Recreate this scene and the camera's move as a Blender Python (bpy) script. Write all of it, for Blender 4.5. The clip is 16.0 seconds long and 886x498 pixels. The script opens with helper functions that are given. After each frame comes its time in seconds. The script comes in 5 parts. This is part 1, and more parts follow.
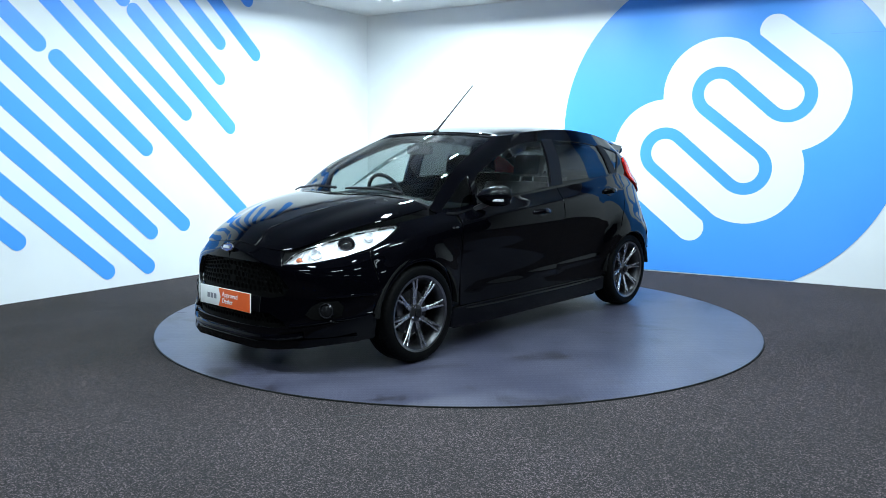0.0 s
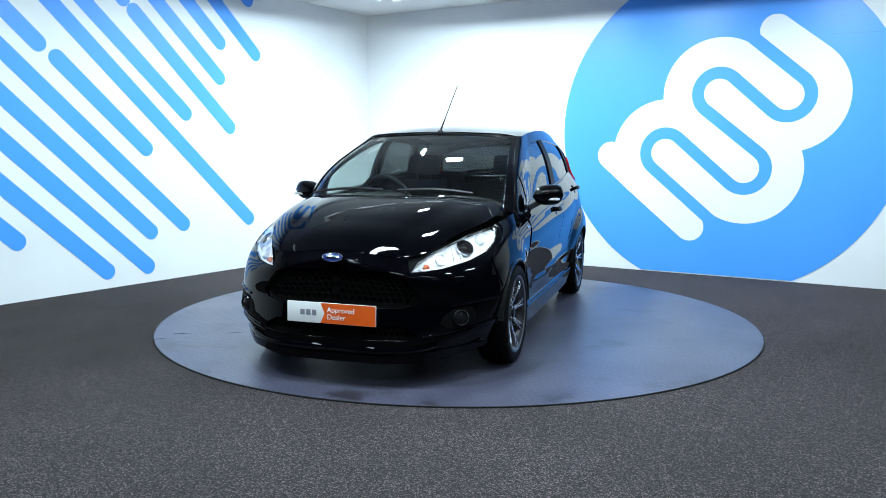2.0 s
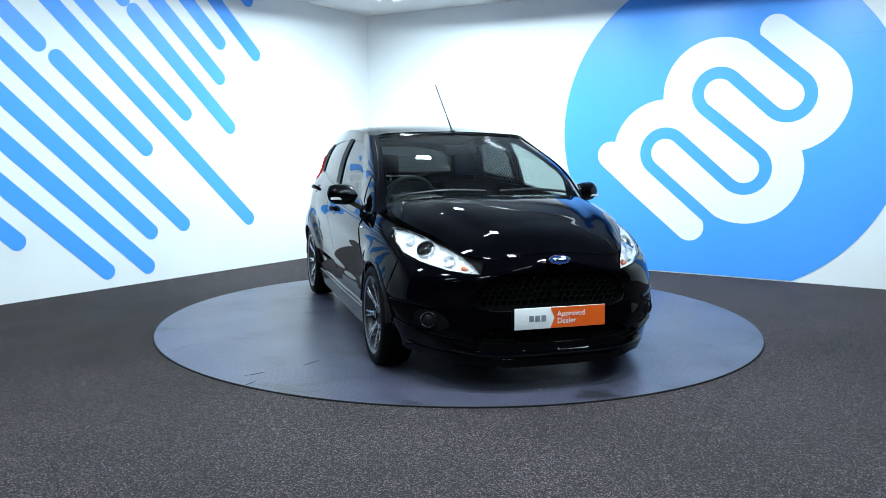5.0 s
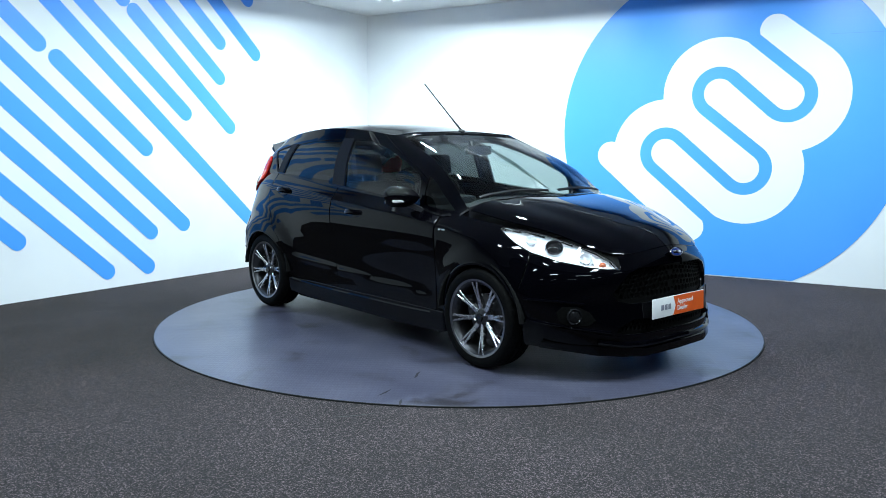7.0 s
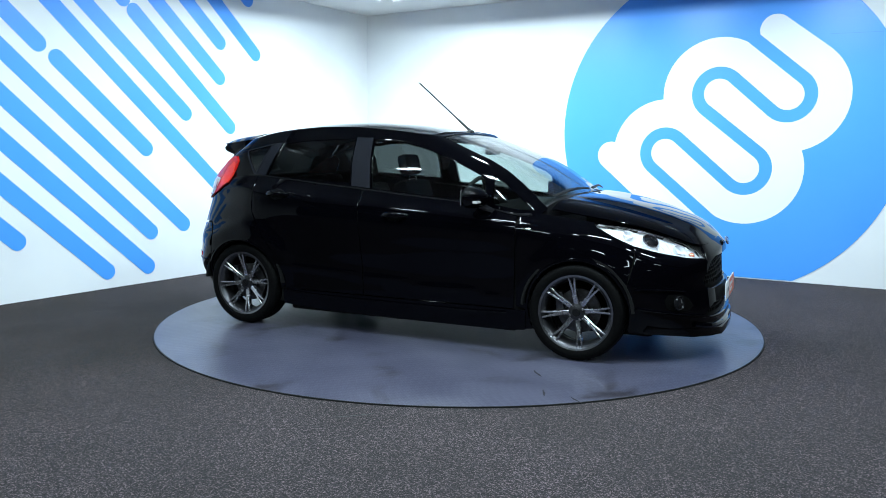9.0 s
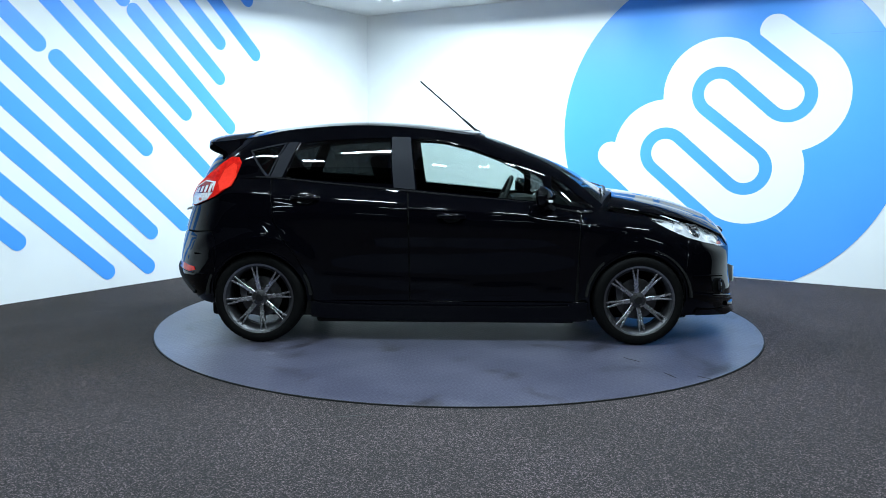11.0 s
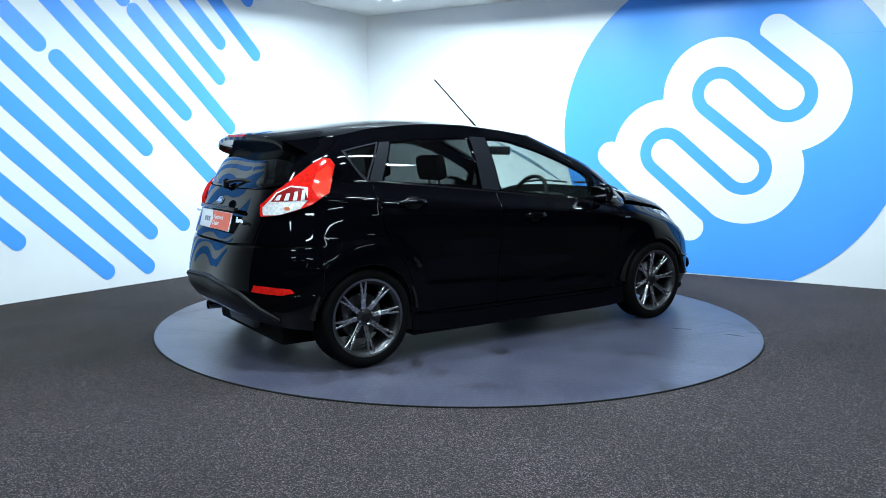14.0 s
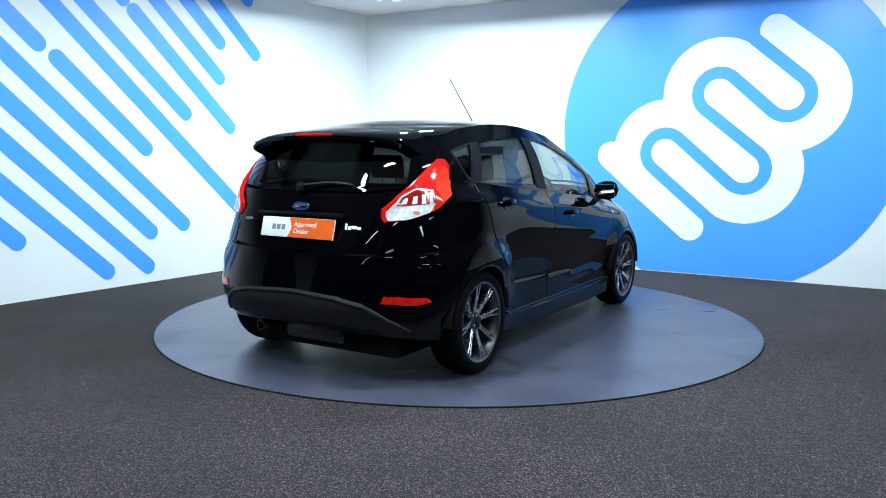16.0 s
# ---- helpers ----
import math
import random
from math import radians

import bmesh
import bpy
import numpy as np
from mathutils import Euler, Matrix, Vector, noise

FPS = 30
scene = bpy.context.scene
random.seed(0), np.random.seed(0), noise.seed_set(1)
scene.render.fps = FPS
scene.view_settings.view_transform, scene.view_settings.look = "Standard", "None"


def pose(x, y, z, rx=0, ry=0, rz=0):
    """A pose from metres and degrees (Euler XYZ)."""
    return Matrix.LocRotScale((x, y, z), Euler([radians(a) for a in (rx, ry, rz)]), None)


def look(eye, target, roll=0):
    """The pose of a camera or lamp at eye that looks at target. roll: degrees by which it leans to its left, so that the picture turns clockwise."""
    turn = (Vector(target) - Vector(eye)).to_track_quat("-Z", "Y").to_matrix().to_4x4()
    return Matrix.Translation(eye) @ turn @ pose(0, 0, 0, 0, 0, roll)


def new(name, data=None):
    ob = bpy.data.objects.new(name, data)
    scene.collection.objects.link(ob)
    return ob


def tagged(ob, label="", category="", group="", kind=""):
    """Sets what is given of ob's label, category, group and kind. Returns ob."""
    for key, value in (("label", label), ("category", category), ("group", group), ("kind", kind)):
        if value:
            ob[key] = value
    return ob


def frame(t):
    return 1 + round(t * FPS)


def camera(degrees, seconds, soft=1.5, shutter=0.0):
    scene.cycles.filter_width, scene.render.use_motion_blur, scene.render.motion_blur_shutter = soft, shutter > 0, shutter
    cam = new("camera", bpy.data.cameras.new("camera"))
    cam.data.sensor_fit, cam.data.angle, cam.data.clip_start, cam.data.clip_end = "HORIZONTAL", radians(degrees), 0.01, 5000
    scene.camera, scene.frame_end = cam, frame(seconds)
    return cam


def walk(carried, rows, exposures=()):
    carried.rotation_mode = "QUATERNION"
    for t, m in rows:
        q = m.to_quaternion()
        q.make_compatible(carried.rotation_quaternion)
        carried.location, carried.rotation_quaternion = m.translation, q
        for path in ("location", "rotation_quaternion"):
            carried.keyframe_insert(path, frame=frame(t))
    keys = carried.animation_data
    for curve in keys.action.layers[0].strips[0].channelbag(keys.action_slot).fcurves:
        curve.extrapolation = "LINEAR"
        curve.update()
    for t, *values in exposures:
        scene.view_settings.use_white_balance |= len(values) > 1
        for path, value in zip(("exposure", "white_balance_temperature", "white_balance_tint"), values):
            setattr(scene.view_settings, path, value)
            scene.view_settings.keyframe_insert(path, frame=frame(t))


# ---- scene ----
from mathutils import geometry

cam = camera(58.78, 16.0, soft=0.8)
VIEW = look((0.0, -5.992, 1.254), (-0.109, -0.038, 0.522), 0.237)
walk(cam, [(0.0, VIEW), (16.0, VIEW)])
scene.view_settings.exposure = 0.0

# ---- light ----
# The hall is lit by its ceiling panels alone; a trace of grey stands for the unlit rest.
world = bpy.data.worlds.new("hall")
scene.world = world
world.use_nodes = True
world.node_tree.nodes["Background"].inputs[0].default_value = (0.6, 0.75, 1.0, 1)
world.node_tree.nodes["Background"].inputs[1].default_value = 0.02

CEIL = 2.97
# Downlights and strips over the stand and the hall: x, y, length, width, turn in degrees, watts
LIGHTS = [
    (-2.5, -2.5, 0.75, 0.13, 21, 52), (-0.75, -2.2, 0.75, 0.13, 21, 52), (0.9, -2.3, 0.75, 0.13, 21, 52), (2.6, -2.5, 0.75, 0.13, 21, 52),
    (-1.6, -3.2, 0.2, 0.2, 0, 18), (0.0, -3.1, 0.2, 0.2, 0, 18), (1.7, -3.2, 0.2, 0.2, 0, 18), (0.1, -0.7, 0.2, 0.2, 0, 34), (-0.2, 0.9, 0.2, 0.2, 0, 58),
    (-2.6, -5.2, 0.9, 0.14, 21, 32), (-0.4, -5.6, 0.9, 0.14, 21, 40), (1.8, -5.4, 0.9, 0.14, 21, 26), (4.0, -4.6, 0.9, 0.14, 21, 12),
    (-3.6, -8.2, 0.9, 0.14, 21, 10), (-1.2, -8.6, 0.9, 0.14, 21, 10), (1.3, -8.6, 0.9, 0.14, 21, 10), (3.9, -8.0, 0.9, 0.14, 21, 10),
]
# Wall washers, tilted to the two painted walls: metres along, which wall, watts. C is a fill lamp added to brighten
# their corner.
WASHERS = [(2.40, "C", 32), (1.80, "L", 22), (2.7, "L", 19), (3.9, "L", 18), (5.4, "L", 19), (1.80, "R", 29), (2.7, "R", 24), (3.9, "R", 25), (5.4, "R", 26), (6.9, "R", 25)]
CORNER = Vector((-1.169, 4.298, 0))
ALONG_L, ALONG_R = Vector((-0.5431, -0.8397, 0)), Vector((0.8708, -0.4916, 0))
INTO_L, INTO_R = Vector((0.8397, -0.5431, 0)), Vector((-0.4916, -0.8708, 0))
BISECT = (ALONG_L + ALONG_R).normalized()
TINT = (0.722, 0.912, 1.0)


def area_lamp(size_x, size_y, watts, spread, m):
    lamp = bpy.data.lights.new("ceiling_lamp", "AREA")
    lamp.shape, lamp.size, lamp.size_y = "RECTANGLE", size_x, size_y
    lamp.energy, lamp.color, lamp.spread = watts, TINT, radians(spread)
    new("ceiling_lamp", lamp).matrix_world = m


for lx, ly, sx, sy, turn, watts in LIGHTS:
    area_lamp(sx, sy, watts, 165, pose(lx, ly, CEIL - 0.07, 0, 0, turn))
WASHER_AT = []
for along, which, watts in WASHERS:
    run, into, off = {"L": (ALONG_L, INTO_L, 1.5), "R": (ALONG_R, INTO_R, 1.5), "C": (BISECT, BISECT, 0.0)}[which]
    eye = CORNER + run * along + into * off + Vector((0, 0, CEIL - 0.07))
    WASHER_AT.append(eye)
    area_lamp(0.14, 0.06, watts, 135, look(eye, eye - into * 0.5 - Vector((0, 0, 0.87))))


# ---- materials ----
def material(name, colour, rough=0.5, metal=0.0, second=None, scale=20.0, bump=0.0, bump_scale=200.0, coat=0.0, mix_at=(0.4, 0.6), rough_vary=0.0):
    """A surface with a second colour in noise patches, fine relief and uneven gloss."""
    m = bpy.data.materials.new(name)
    m.use_nodes = True
    n, l = m.node_tree.nodes, m.node_tree.links
    b = n["Principled BSDF"]
    b.inputs["Base Color"].default_value = (*colour, 1)
    b.inputs["Roughness"].default_value, b.inputs["Metallic"].default_value = rough, metal
    b.inputs["Coat Weight"].default_value = coat
    b.inputs["Coat Roughness"].default_value = 0.02
    at = n.new("ShaderNodeTexCoord")
    if second:
        tex, ramp = n.new("ShaderNodeTexNoise"), n.new("ShaderNodeValToRGB")
        tex.inputs["Scale"].default_value, tex.inputs["Detail"].default_value = scale, 6
        ramp.color_ramp.elements[0].position, ramp.color_ramp.elements[1].position = mix_at
        ramp.color_ramp.elements[0].color, ramp.color_ramp.elements[1].color = (*colour, 1), (*second, 1)
        l.new(at.outputs["Object"], tex.inputs["Vector"])
        l.new(tex.outputs["Fac"], ramp.inputs["Fac"])
        l.new(ramp.outputs["Color"], b.inputs["Base Color"])
    if rough_vary:
        tex, span = n.new("ShaderNodeTexNoise"), n.new("ShaderNodeMapRange")
        tex.inputs["Scale"].default_value, tex.inputs["Detail"].default_value = scale * 0.6, 5
        span.inputs["To Min"].default_value, span.inputs["To Max"].default_value = max(rough - rough_vary, 0.02), rough + rough_vary
        l.new(at.outputs["Object"], tex.inputs["Vector"])
        l.new(tex.outputs["Fac"], span.inputs["Value"])
        l.new(span.outputs["Result"], b.inputs["Roughness"])
    if bump:
        tex, bm_ = n.new("ShaderNodeTexNoise"), n.new("ShaderNodeBump")
        tex.inputs["Scale"].default_value, tex.inputs["Detail"].default_value = bump_scale, 4
        bm_.inputs["Strength"].default_value, bm_.inputs["Distance"].default_value = bump, 0.01
        l.new(at.outputs["Object"], tex.inputs["Vector"])
        l.new(tex.outputs["Fac"], bm_.inputs["Height"])
        l.new(bm_.outputs["Normal"], b.inputs["Normal"])
    return m


def carpet_material():
    """Dark grey flecked carpet, trodden brown in one part."""
    m = material("carpet", (0.03, 0.03, 0.031), 0.95, bump=0.6, bump_scale=260)
    n, l = m.node_tree.nodes, m.node_tree.links
    b, at = n["Principled BSDF"], n.new("ShaderNodeTexCoord")

    def noise_ramp(scale, detail, lo, hi, dark, light):
        tex, ramp = n.new("ShaderNodeTexNoise"), n.new("ShaderNodeValToRGB")
        tex.inputs["Scale"].default_value, tex.inputs["Detail"].default_value = scale, detail
        l.new(at.outputs["Object"], tex.inputs["Vector"])
        l.new(tex.outputs["Fac"], ramp.inputs["Fac"])
        e = ramp.color_ramp.elements
        e[0].position, e[1].position = lo, hi
        e[0].color, e[1].color = (*dark, 1), (*light, 1)
        return ramp.outputs["Color"]

    def mix(kind, fac, a, c):
        x = n.new("ShaderNodeMix")
        x.data_type, x.blend_type = "RGBA", kind
        if isinstance(fac, float):
            x.inputs[0].default_value = fac
        else:
            l.new(fac, x.inputs[0])
        for s, v in ((x.inputs[6], a), (x.inputs[7], c)):
            if isinstance(v, tuple):
                s.default_value = (*v, 1)
            else:
                l.new(v, s)
        return x.outputs[2]

    # flecked yarn: one shade for each small tuft
    tuft, shade = n.new("ShaderNodeTexVoronoi"), n.new("ShaderNodeValToRGB")
    tuft.voronoi_dimensions, tuft.inputs["Scale"].default_value = "2D", 215
    pick = n.new("ShaderNodeSeparateColor")
    l.new(at.outputs["Object"], tuft.inputs["Vector"])
    l.new(tuft.outputs["Color"], pick.inputs[0])
    l.new(pick.outputs[0], shade.inputs["Fac"])
    e = shade.color_ramp.elements
    e[0].position, e[1].position = 0.25, 1.0
    e[0].color, e[1].color = (0.0038, 0.0026, 0.0030, 1), (0.148, 0.106, 0.118, 1)
    mid = shade.color_ramp.elements.new(0.7)
    mid.color = (0.0245, 0.0173, 0.0194, 1)
    fleck = shade.outputs["Color"]
    patch = noise_ramp(1.3, 5, 0.35, 0.65, (0.75, 0.74, 0.72), (1.1, 1.1, 1.1))
    base = mix("MULTIPLY", 1.0, fleck, patch)
    # brown trodden lane
    sep, reach, soft_ = n.new("ShaderNodeVectorMath"), n.new("ShaderNodeMapRange"), n.new("ShaderNodeVectorMath")
    sep.operation, soft_.operation = "SUBTRACT", "MULTIPLY"
    sep.inputs[1].default_value, soft_.inputs[1].default_value = (-3.05, -0.55, 0), (0.62, 0.66, 0)
    l.new(at.outputs["Object"], sep.inputs[0])
    l.new(sep.outputs[0], soft_.inputs[0])
    far = n.new("ShaderNodeVectorMath")
    far.operation = "LENGTH"
    l.new(soft_.outputs[0], far.inputs[0])
    reach.inputs["From Min"].default_value, reach.inputs["From Max"].default_value = 1.75, 0.65
    l.new(far.outputs["Value"], reach.inputs["Value"])
    streak = noise_ramp(1.9, 6, 0.30, 0.58, (0.55, 0.55, 0.55), (1, 1, 1))
    lane = n.new("ShaderNodeMath")
    lane.operation = "MULTIPLY"
    l.new(reach.outputs["Result"], lane.inputs[0])
    l.new(streak, lane.inputs[1])
    l.new(mix("MULTIPLY", lane.outputs[0], base, (0.32, 0.22, 0.11)), b.inputs["Base Color"])
    return m


def plate_material():
    """Blue-grey painted steel checker plate with rows of small raised lozenges, scuffed."""
    m = material("checker_plate", (0.050, 0.050, 0.078), 0.34, second=(0.066, 0.066, 0.098), scale=2.2, rough_vary=0.08)
    n, l = m.node_tree.nodes, m.node_tree.links
    b, at = n["Principled BSDF"], n.new("ShaderNodeTexCoord")
    b.inputs["Specular IOR Level"].default_value = 0.45
    heights = []
    for turn in (0.7854, -0.7854):
        rot, stretch, vor = n.new("ShaderNodeMapping"), n.new("ShaderNodeMapping"), n.new("ShaderNodeTexVoronoi")
        rot.inputs["Rotation"].default_value = (0, 0, turn)
        stretch.inputs["Scale"].default_value = (22, 60, 1)
        if turn < 0:
            stretch.inputs["Location"].default_value = (0.5, 0.5, 0)
        vor.voronoi_dimensions, vor.inputs["Scale"].default_value, vor.inputs["Randomness"].default_value = "2D", 1.0, 0.0
        ramp = n.new("ShaderNodeMapRange")
        ramp.inputs["From Min"].default_value, ramp.inputs["From Max"].default_value = 0.38, 0.22
        l.new(at.outputs["Object"], rot.inputs["Vector"])
        l.new(rot.outputs[0], stretch.inputs["Vector"])
        l.new(stretch.outputs[0], vor.inputs["Vector"])
        l.new(vor.outputs["Distance"], ramp.inputs["Value"])
        heights.append(ramp.outputs["Result"])
    # dark scuffs and dried smears
    stain, cut, dirt = n.new("ShaderNodeTexNoise"), n.new("ShaderNodeValToRGB"), n.new("ShaderNodeMix")
    stain.inputs["Scale"].default_value, stain.inputs["Detail"].default_value, stain.inputs["Distortion"].default_value = 2.6, 8, 0.6
    cut.color_ramp.elements[0].position, cut.color_ramp.elements[1].position = 0.58, 0.70
    cut.color_ramp.elements[0].color, cut.color_ramp.elements[1].color = (1, 1, 1, 1), (0.42, 0.38, 0.34, 1)
    dirt.data_type, dirt.blend_type, dirt.inputs[0].default_value = "RGBA", "MULTIPLY", 1.0
    l.new(at.outputs["Object"], stain.inputs["Vector"])
    l.new(stain.outputs["Fac"], cut.inputs["Fac"])
    l.new(b.inputs["Base Color"].links[0].from_socket, dirt.inputs[6])
    l.new(cut.outputs["Color"], dirt.inputs[7])
    l.new(dirt.outputs[2], b.inputs["Base Color"])
    top, bmp = n.new("ShaderNodeMath"), n.new("ShaderNodeBump")
    top.operation = "MAXIMUM"
    l.new(heights[0], top.inputs[0])
    l.new(heights[1], top.inputs[1])
    bmp.inputs["Strength"].default_value, bmp.inputs["Distance"].default_value = 0.16, 0.003
    l.new(top.outputs[0], bmp.inputs["Height"])
    l.new(bmp.outputs["Normal"], b.inputs["Normal"])
    return m


def glass_material(name, tint, rough=0.0):
    """Thin window glass: clear or tinted see-through with a mirror-like sheen."""
    m = bpy.data.materials.new(name)
    m.use_nodes = True
    n, l = m.node_tree.nodes, m.node_tree.links
    n.remove(n["Principled BSDF"])
    clear, gloss, mixer, edge = n.new("ShaderNodeBsdfTransparent"), n.new("ShaderNodeBsdfGlossy"), n.new("ShaderNodeMixShader"), n.new("ShaderNodeLayerWeight")
    clear.inputs["Color"].default_value = (*tint, 1)
    gloss.inputs["Roughness"].default_value = rough
    edge.inputs["Blend"].default_value = 0.5
    power, lift_ = n.new("ShaderNodeMath"), n.new("ShaderNodeMath")
    power.operation, power.inputs[1].default_value = "POWER", 4.5
    lift_.operation, lift_.inputs[1].default_value, lift_.inputs[2].default_value = "MULTIPLY_ADD", 0.85, 0.04
    l.new(edge.outputs["Facing"], power.inputs[0])
    l.new(power.outputs[0], lift_.inputs[0])
    l.new(lift_.outputs[0], mixer.inputs[0])
    l.new(clear.outputs[0], mixer.inputs[1])
    l.new(gloss.outputs[0], mixer.inputs[2])
    l.new(mixer.outputs[0], n["Material Output"].inputs["Surface"])
    return m


WALL = material("wall_paint", (0.80, 0.81, 0.82), 0.55, second=(0.77, 0.78, 0.80), scale=1.5, bump=0.05, bump_scale=90)
CEILING = material("ceiling_paint", (0.78, 0.78, 0.78), 0.7, second=(0.74, 0.74, 0.73), scale=1.2, bump=0.05, bump_scale=120)
VINYL_BLUE = material("blue_vinyl", (0.068, 0.325, 0.88), 0.42, second=(0.075, 0.336, 0.90), scale=1.0, bump=0.02, bump_scale=40)
VINYL_WHITE = material("white_vinyl", (0.82, 0.83, 0.84), 0.42, second=(0.80, 0.81, 0.83), scale=1.0, bump=0.02, bump_scale=40)
# near-black colour stands in for the hall's lack of light
HALL_SHADE = material("hall_shade", (0.006, 0.006, 0.007), 0.85, second=(0.009, 0.009, 0.009), scale=1.0, bump=0.05, bump_scale=60)
CARPET = carpet_material()
PLATE = plate_material()
BLACK_RUBBER = material("black_rubber", (0.004, 0.004, 0.004), 0.8, second=(0.007, 0.007, 0.007), scale=60, bump=0.1)
LAMP_WHITE = material("lamp_housing", (0.8, 0.8, 0.8), 0.5, second=(0.75, 0.75, 0.75), scale=5)


# ---- building helpers ----
def mesh_from(name, verts, faces, mat, smooth=False):
    me = bpy.data.meshes.new(name)
    me.from_pydata([tuple(v) for v in verts], [], faces)
    if mat:
        me.materials.append(mat)
    if smooth:
        me.polygons.foreach_set("use_smooth", [True] * len(me.polygons))
    return me


def part(name, bm, mat=None, parent=None, label="", smooth=False):
    """Links a bmesh, or ready mesh, as one object under its thing."""
    if isinstance(bm, bmesh.types.BMesh):
        me = bpy.data.meshes.new(name)
        bmesh.ops.recalc_face_normals(bm, faces=bm.faces)
        bm.to_mesh(me)
        bm.free()
        me.materials.append(mat)
        if smooth:
            me.polygons.foreach_set("use_smooth", [True] * len(me.polygons))
            me.set_sharp_from_angle(angle=radians(38))
    else:
        me = bm
    ob = new(name, me)
    if parent:
        ob.parent = parent
    return tagged(ob, label) if label else ob


def thing(name, label, category, group="", kind="", m=None):
    ob = new(name)
    if m is not None:
        ob.matrix_world = m
    return tagged(ob, label, category, group, kind)


def box(bm, centre, size, bevel=0.0, m=None):
    """Adds a block, its edges rounded by bevel."""
    made = bmesh.ops.create_cube(bm, size=1.0, matrix=(m or Matrix()) @ Matrix.Translation(centre) @ Matrix.Diagonal((*size, 1)))
    if bevel:
        edges = {e for v in made["verts"] for e in v.link_edges}
        bmesh.ops.bevel(bm, geom=list(edges), offset=bevel, segments=2, affect="EDGES", profile=0.6)
    return bm


def bar(name, centre, size, mat, parent=None, label="", bevel=0.0, m=None):
    return part(name, box(bmesh.new(), centre, size, bevel, m), mat, parent, label, bevel > 0)


def cdt_faces(loops, inside, extra=()):
    """Triangles of the plane cut along closed loops; keeps those whose middle is inside."""
    pts, edges = [], []
    for loop in loops:
        a = len(pts)
        pts += [Vector(q) for q in loop]
        edges += [(a + i, a + (i + 1) % len(loop)) for i in range(len(loop))]
    pts += [Vector(q) for q in extra]
    out, _, faces, *_ = geometry.delaunay_2d_cdt(pts, edges, [], 0, 1e-6)
    keep = [f for f in faces if inside(sum((out[i] for i in f), Vector((0, 0))) / len(f))]
    return out, keep


def circle_points(cx, cy, r, count=48, start=0.0, end=math.tau):
    steps = count if end - start >= math.tau - 1e-6 else count + 1
    return [(cx + r * math.cos(start + (end - start) * i / count), cy + r * math.sin(start + (end - start) * i / count)) for i in range(steps)]


def capsule_points(a, b, r, count=14):
    turn = math.atan2(b[1] - a[1], b[0] - a[0])
    return circle_points(*b, r, count, turn - math.pi / 2, turn + math.pi / 2) + circle_points(*a, r, count, turn + math.pi / 2, turn + 1.5 * math.pi)


def near_segment(p, a, b):
    a, b = Vector(a), Vector(b)
    t = max(0.0, min(1.0, (p - a).dot(b - a) / (b - a).length_squared))
    return (p - a - t * (b - a)).length


# ---- the studio corner ----
def wall_matrix(along, into):
    """Wall space: x along the wall from the corner, y up, z into the room."""
    return Matrix(((along.x, 0, into.x, CORNER.x), (along.y, 0, into.y, CORNER.y), (0, 1, 0, 0), (0, 0, 0, 1)))


M_LEFT, M_RIGHT = wall_matrix(ALONG_L, INTO_L), wall_matrix(ALONG_R, INTO_R)


def structure(name, ob, label, category):
    return tagged(ob, label, category, kind="structure")


FLOOR_Z = -0.007
w = bar("wall_left", (4.4, 1.5, -0.06), (9.0, 3.06, 0.12), WALL)
w.matrix_world = M_LEFT
structure("wall_left", w, "white painted studio wall with blue stripe decals", "wall")
w = bar("wall_right", (4.4, 1.5, -0.06), (9.0, 3.06, 0.12), WALL)
w.matrix_world = M_RIGHT
structure("wall_right", w, "white painted studio wall with a round blue emblem", "wall")
# unseen walls added to close the hall behind; its darkness is put into their colour
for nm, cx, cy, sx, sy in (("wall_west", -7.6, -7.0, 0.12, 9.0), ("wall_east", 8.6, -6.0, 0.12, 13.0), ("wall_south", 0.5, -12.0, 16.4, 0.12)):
    structure(nm, bar(nm, (cx, cy, 1.5), (sx, sy, 3.06), HALL_SHADE), "near-black wall added behind the view to keep reflections dark", "wall")
ring = circle_points(0, 0, 2.216, 160)
verts, faces = cdt_faces([[(-9, -13), (10, -13), (10, 6), (-9, 6)], ring], lambda c: c.length > 2.2145)
floor_bm = bmesh.new()
vs = [floor_bm.verts.new((v.x, v.y, FLOOR_Z)) for v in verts]
for f in faces:
    floor_bm.faces.new([vs[i] for i in f])
fl = part("floor", floor_bm, CARPET)
fl.modifiers.new("thickness", "SOLIDIFY").thickness = -0.01
structure("floor", fl, "dark grey flecked carpet floor with brown trodden patch", "carpet floor")
pit = bmesh.new()
bmesh.ops.create_cone(pit, segments=96, radius1=2.30, radius2=2.30, depth=0.02, cap_ends=True, matrix=Matrix.Translation((0, 0, -0.075)))
structure("turntable_pit", part("turntable_pit", pit, BLACK_RUBBER), "black pit under the turntable", "pit")
structure("ceiling", bar("ceiling", (0.5, 1.0, CEIL + 0.05), (19, 10, 0.1), CEILING), "white painted flat ceiling", "ceiling")
# unseen ceiling half added near-black, so the car paint reflects less
structure("ceiling_hall", bar("ceiling_hall", (0.5, -8.6, CEIL + 0.05), (19, 9.2, 0.1), HALL_SHADE), "near-black ceiling added behind the view to keep reflections dark", "ceiling")

